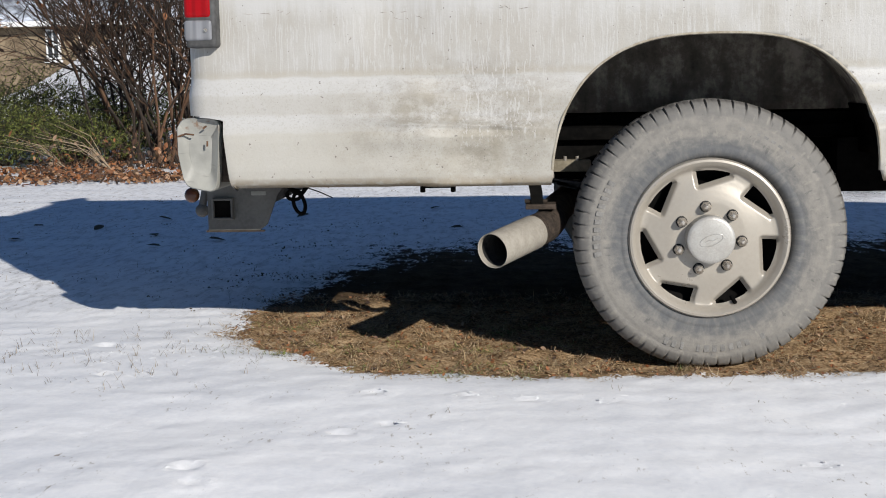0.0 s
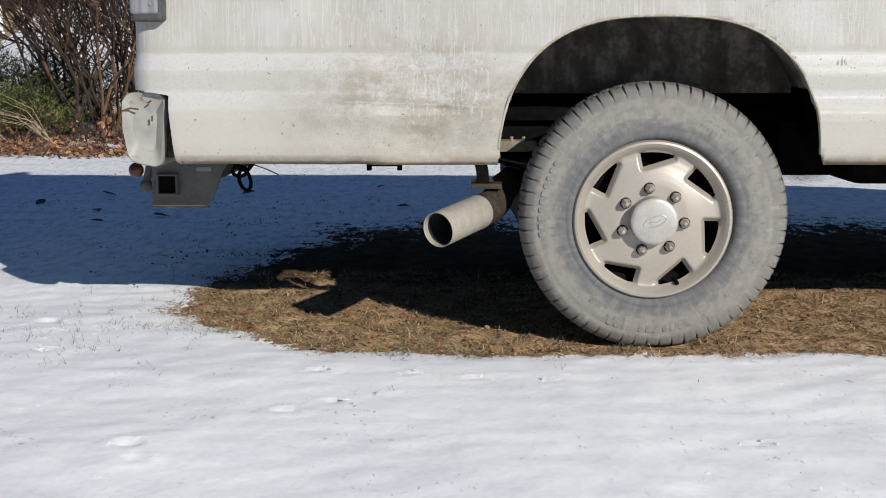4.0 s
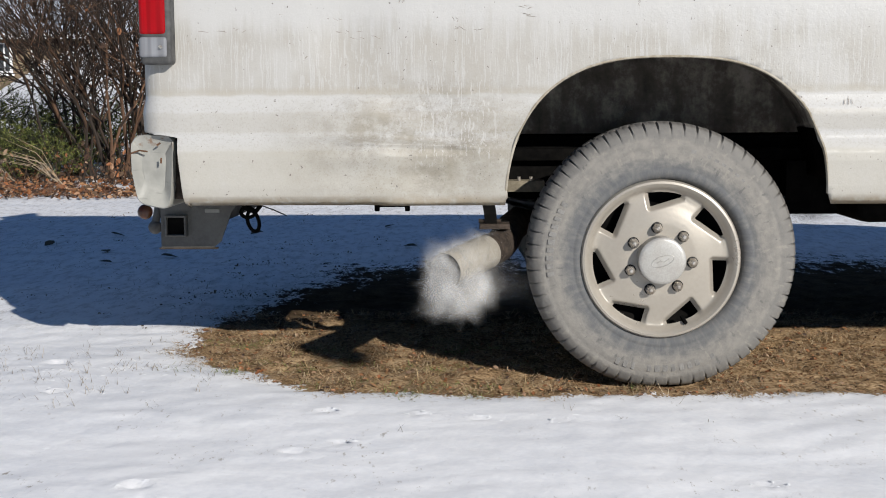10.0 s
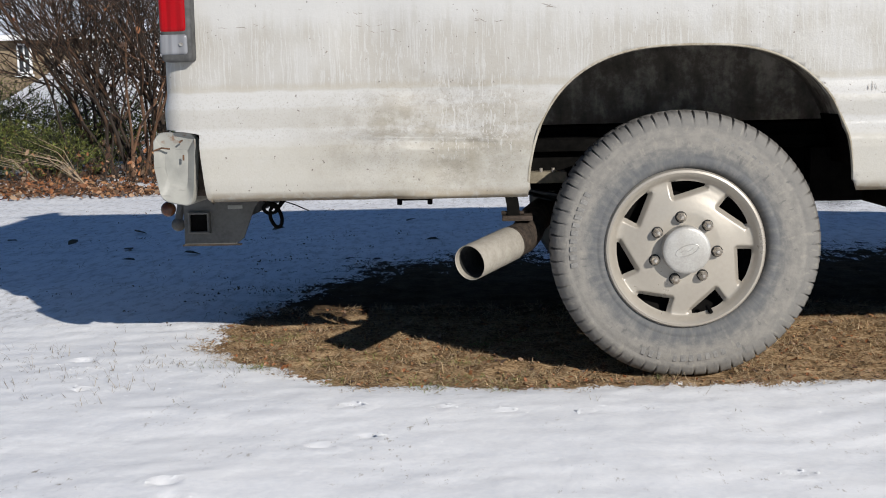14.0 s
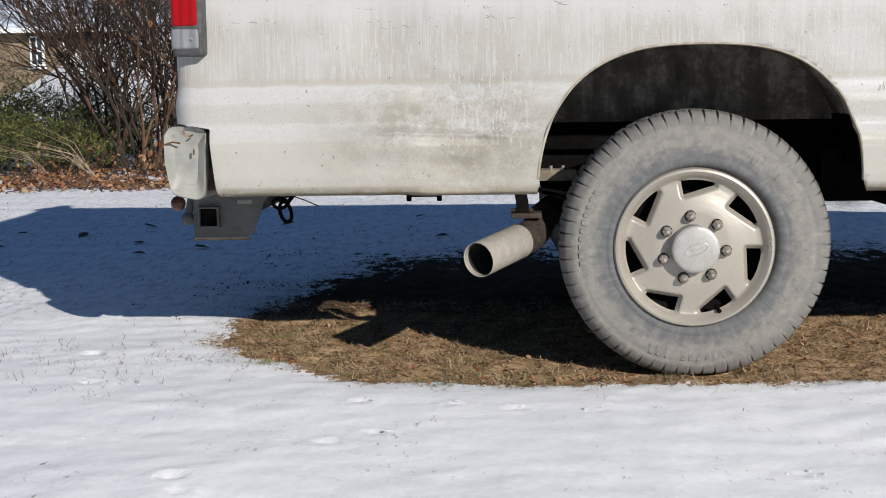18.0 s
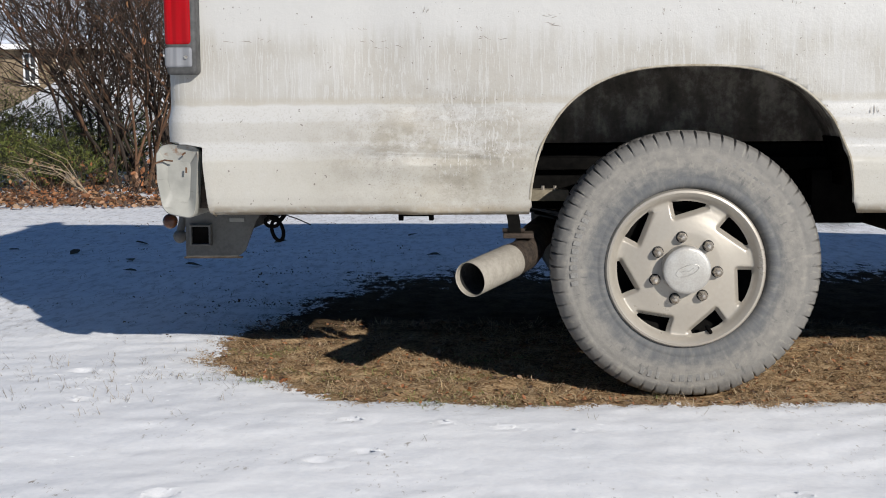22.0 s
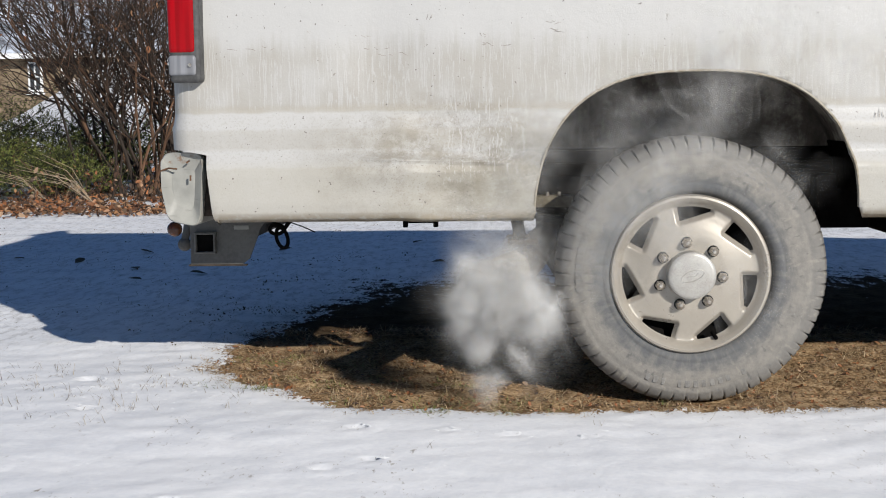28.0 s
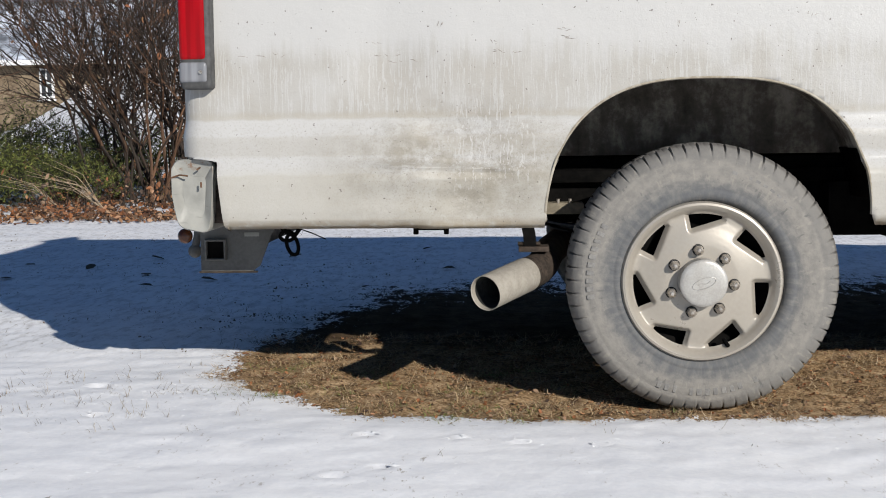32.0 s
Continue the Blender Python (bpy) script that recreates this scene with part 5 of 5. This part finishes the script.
def smoke_material():
    """White vapour: it scatters alike on all sides, thick at the heart of each fold and fading out to its rim."""
    n = Nodes("white_exhaust_vapour")
    glow, both = n.t.nodes.new("ShaderNodeBsdfTranslucent"), n.t.nodes.new("ShaderNodeMixShader")
    clear, faint = n.t.nodes.new("ShaderNodeBsdfTransparent"), n.t.nodes.new("ShaderNodeMixShader")
    even = n.t.nodes.new("ShaderNodeCombineXYZ")
    for k in range(3):
        even.inputs[k].default_value = SUN_WAY[k]
    n.put(even.outputs[0], n.b.inputs["Normal"]), n.put(even.outputs[0], glow.inputs["Normal"])
    glow.inputs["Color"].default_value = (0.90, 0.90, 0.895, 1.0)
    both.inputs[0].default_value = 0.5
    curl = n.step(n.noise(26.0, 4, 0.6), 0.34, 0.66, 0.55, 1.2)
    n.put(n.math("MULTIPLY", n.attribute("thick"), curl, True), faint.inputs[0])
    n.t.links.new(n.b.outputs[0], both.inputs[1]), n.t.links.new(glow.outputs[0], both.inputs[2])
    n.t.links.new(clear.outputs[0], faint.inputs[1]), n.t.links.new(both.outputs[0], faint.inputs[2])
    n.t.links.new(faint.outputs[0], n.t.nodes["Material Output"].inputs["Surface"])
    return n.set(color=(0.90, 0.90, 0.895), rough=1.0, spec=0.0)


VAPOUR = smoke_material()


def wisp_mesh(seed, radius, folds, size, thick):
    """A ragged tuft of cupped vapour folds, thick at the heart of each and clear at the rim."""
    rng = random.Random(seed)
    v, f, dense = [], [], []
    sides = 14
    for _ in range(folds):
        d = Vector((rng.gauss(0, 1), rng.gauss(0, 1), rng.gauss(0, 1))).normalized()
        at = d * radius * rng.random() ** 0.5
        turn = Euler((rng.uniform(0, 6.28), rng.uniform(0, 6.28), rng.uniform(0, 6.28))).to_matrix()
        s, b = size * rng.uniform(0.7, 1.3), len(v)
        rings = ((0.0, 0.0, 1.0), (0.3, 0.04, 0.80), (0.55, 0.10, 0.42), (0.78, 0.20, 0.14), (1.0, 0.32, 0.0))
        for k, (out, cup, much) in enumerate(rings):
            for q in range(sides if k else 1):
                p = Vector((math.cos(q * math.tau / sides), math.sin(q * math.tau / sides), 0)) * out
                p *= 1 + 0.35 * noise.noise((p.x * 1.5 + seed, p.y * 1.5, len(v) // 57))
                v.append(tuple(at + turn @ Vector((p.x, p.y, cup - 0.12)) * s))
                dense.append(much * thick)
        f += [(b, b + 1 + q, b + 1 + (q + 1) % sides) for q in range(sides)]
        for k in range(3):
            o, i = b + 1 + k * sides, b + 1 + (k + 1) * sides
            f += [(o + q, i + q, i + (q + 1) % sides, o + (q + 1) % sides) for q in range(sides)]
    me = bpy.data.meshes.new("smoke_wisp")
    me.from_pydata(v, [], f)
    me.attributes.new("thick", "FLOAT", "POINT").data.foreach_set("value", dense)
    me.polygons.foreach_set("use_smooth", [True] * len(me.polygons))
    me.materials.append(VAPOUR)
    return me


def build_smoke():
    cloud = tagged(new("exhaust_smoke"), "white exhaust smoke drifting from the tail pipe", "smoke", kind="stuff")
    dense = [wisp_mesh(k + 1, 0.042, 12, 0.058, 0.165) for k in range(6)]
    thin = [wisp_mesh(k + 31, 0.10, 11, 0.10, 0.05) for k in range(6)]
    out = []
    for k in range(WISPS):
        ob = new("wisp", dense[k % 6] if k < DENSE else thin[k % 6])
        ob.parent = cloud
        out.append(ob)
    return out


WISP_PARTS = build_smoke()
BOX_IN = Vector((0.60, 0.70, 0.55))
INSIDE = Vector((0.1, 0.9, 1.25))


def gust(t):
    """The blow out of the pipe and the wind at a time: jet metres, spread metres, drift in metres a second, seconds in view, wisps a second."""
    table = [
        (5.6, 0.00, 0.008, (0.05, 0.02, -0.20), 0.35, 0),
        (5.75, 0.00, 0.010, (0.08, 0.02, -0.22), 0.35, 2),
        (6.2, 0.00, 0.012, (0.15, 0.05, -0.25), 0.40, 5),
        (6.35, 0.0, 0.030, (0.12, 0.14, -0.16), 0.45, 55),
        (6.7, 0.0, 0.030, (0.06, 0.14, -0.24), 0.50, 60),
        (7.0, 0.0, 0.026, (0.03, 0.12, -0.26), 0.55, 45),
        (7.5, 0.0, 0.030, (0.16, 0.14, -0.18), 0.50, 52),
        (8.0, 0.0, 0.032, (0.24, 0.13, -0.22), 0.60, 78),
        (8.6, 0.005, 0.024, (0.12, 0.14, -0.12), 0.50, 76),
        (9.5, 0.005, 0.026, (0.10, 0.14, -0.14), 0.50, 76),
        (10.05, 0.0, 0.036, (0.10, 0.10, -0.28), 0.55, 55),
        (10.2, 0.00, 0.022, (0.05, 0.06, -0.34), 0.55, 0),
        (24.15, 0.0, 0.02, (0.0, 0.0, -0.1), 0.35, 0),
        (24.3, 0.02, 0.022, (0.02, 0.0, -0.16), 0.35, 20),
        (24.6, 0.03, 0.030, (0.0, 0.0, -0.12), 0.45, 60),
        (24.75, 0.08, 0.056, (-0.02, -0.03, 0.0), 0.60, 190),
        (25.0, 0.12, 0.066, (-0.22, -0.12, -0.16), 0.75, 180),
        (25.4, 0.20, 0.080, (-0.35, -0.10, -0.22), 0.90, 140),
        (25.9, 0.14, 0.076, (-0.15, -0.10, -0.05), 0.90, 100),
        (26.6, 0.08, 0.070, (0.08, -0.06, -0.05), 0.90, 80),
        (27.2, 0.02, 0.052, (0.10, -0.06, -0.20), 0.75, 90),
        (27.6, 0.02, 0.062, (0.18, -0.08, -0.14), 0.80, 120),
        (28.0, 0.01, 0.070, (0.30, -0.06, 0.00), 0.75, 110),
        (28.4, 0.00, 0.050, (0.30, -0.06, -0.06), 0.65, 75),
        (28.8, 0.00, 0.046, (0.60, -0.02, 0.26), 0.60, 80),
        (29.3, 0.00, 0.042, (0.56, -0.02, 0.06), 0.65, 60),
        (29.8, 0.00, 0.018, (0.52, 0.04, 0.02), 0.60, 26),
        (30.3, 0.00, 0.016, (0.45, 0.04, 0.05), 0.55, 20),
        (30.7, 0.00, 0.014, (0.25, 0.05, 0.02), 0.50, 7),
        (30.95, 0.00, 0.012, (0.10, 0.05, -0.05), 0.40, 0),
        (40.0, 0.01, 0.015, (0.10, 0.05, -0.05), 0.40, 0),
    ]
    at = [row[0] for row in table]
    pick = lambda values: float(np.interp(t, at, values))
    drift = Vector([pick([row[3][k] for row in table]) for k in range(3)])
    return pick([row[1] for row in table]), pick([row[2] for row in table]), drift, pick([row[4] for row in table]), pick([row[5] for row in table])


def clear_of_ground(p):
    return Vector((p.x, p.y, max(p.z, 0.035)))


def wisp_rows(puffs, seed):
    """The way of one wisp through the clip: it waits in the silencer, is blown out, drifts, thins and is drawn up into the wheelhouse."""
    rng = random.Random(seed)
    spin = [rng.uniform(-180, 180) for _ in range(3)]
    rows = [(0.0, BOX_IN)]
    for t0 in puffs:
        jet, spread, drift, life, _ = gust(t0)
        if seed >= DENSE and 26.0 < t0 < 30.6:
            # the thin smoke is carried off over the wheel
            lift = min(1.0, (t0 - 26.0) / 0.6) * (1 - 0.5 * smooth(t0, 29.6, 30.6))
            drift = Vector((rng.uniform(0.45, 0.85), -0.06, rng.uniform(0.2, 0.6))) * lift
            life, spread = 1.35, spread + 0.02
        side = Vector((rng.gauss(0, 1), rng.gauss(0, 1), rng.gauss(0, 1))) * spread * 0.86
        life *= rng.uniform(0.75, 1.2)
        rows += [(t0 - 0.5, BOX_IN), (t0 - 0.22, Vector((-0.405, 0.38, 0.415))), (t0 - 0.06, MOUTH + PIPE_WAY * 0.16)]
        for a in (0.03, 0.12, 0.26, 0.45, 0.70, 1.0, 1.3):
            if a > life:
                break
            p = MOUTH - PIPE_WAY * jet * (1 - math.exp(-a / 0.10)) + side * (1 - math.exp(-a / 0.16)) * (1 + 0.9 * a) + drift * (a ** 1.12)
            # smoke parts before the tyre and keeps this side of it
            if p.x > -0.44 and drift.x > 0.2:
                p.y = min(p.y, -0.085 + 0.06 * math.sin(p.x * 9 + seed) + (0.25 * smooth(p.z, 0.72, 0.84) if seed % 3 else 0.0))
            rows.append((t0 + a, clear_of_ground(p)))
        last = rows[-1][1]
        end = rows[-1][0]
        if last.x > -0.44 and drift.x > 0.2 and seed >= DENSE:
            way = [last + Vector((0.10, 0.10, 0.12)), Vector((0.15 + 0.2 * rng.random(), 0.22, 0.95))]
        else:
            way = [Vector((-0.30, 0.35, rng.uniform(0.15, 0.45))), Vector((-0.10, 0.40, 0.60))]
        rows += [(end + 0.10, way[0]), (end + 0.18, way[1]), (end + 0.45, INSIDE)]
    rows.append((32.0, rows[-1][1]))
    rows = sorted({round(t * FPS): (t, p) for t, p in rows if 0 <= t <= 32.0}.items())
    return [(t, pose(*p, spin[0] + 40 * math.sin(t * 0.9), spin[1] + 30 * math.cos(t * 0.7), spin[2])) for _, (t, p) in rows]


def motions():
    """Deals out the puffs: each goes to the wisp that has been out of sight longest."""
    free, puffs, due, t = [0.0] * WISPS, [[] for _ in range(WISPS)], 0.0, 5.6
    count = 0
    while t < 31.6:
        due += 1.1 * gust(t)[4] / FPS
        while due > 1:
            count += 1
            k = min(range(DENSE) if t < 25.5 or count % (3 if t < 27.9 else 5) else range(DENSE, WISPS), key=lambda j: free[j])
            if free[k] <= t - 0.5:
                puffs[k].append(t)
                free[k] = t + gust(t)[3] * 1.2 + 0.55
            due -= 1
        t += 1 / FPS
    for k, ob in enumerate(WISP_PARTS):
        walk(ob, wisp_rows(puffs[k], k))


motions()
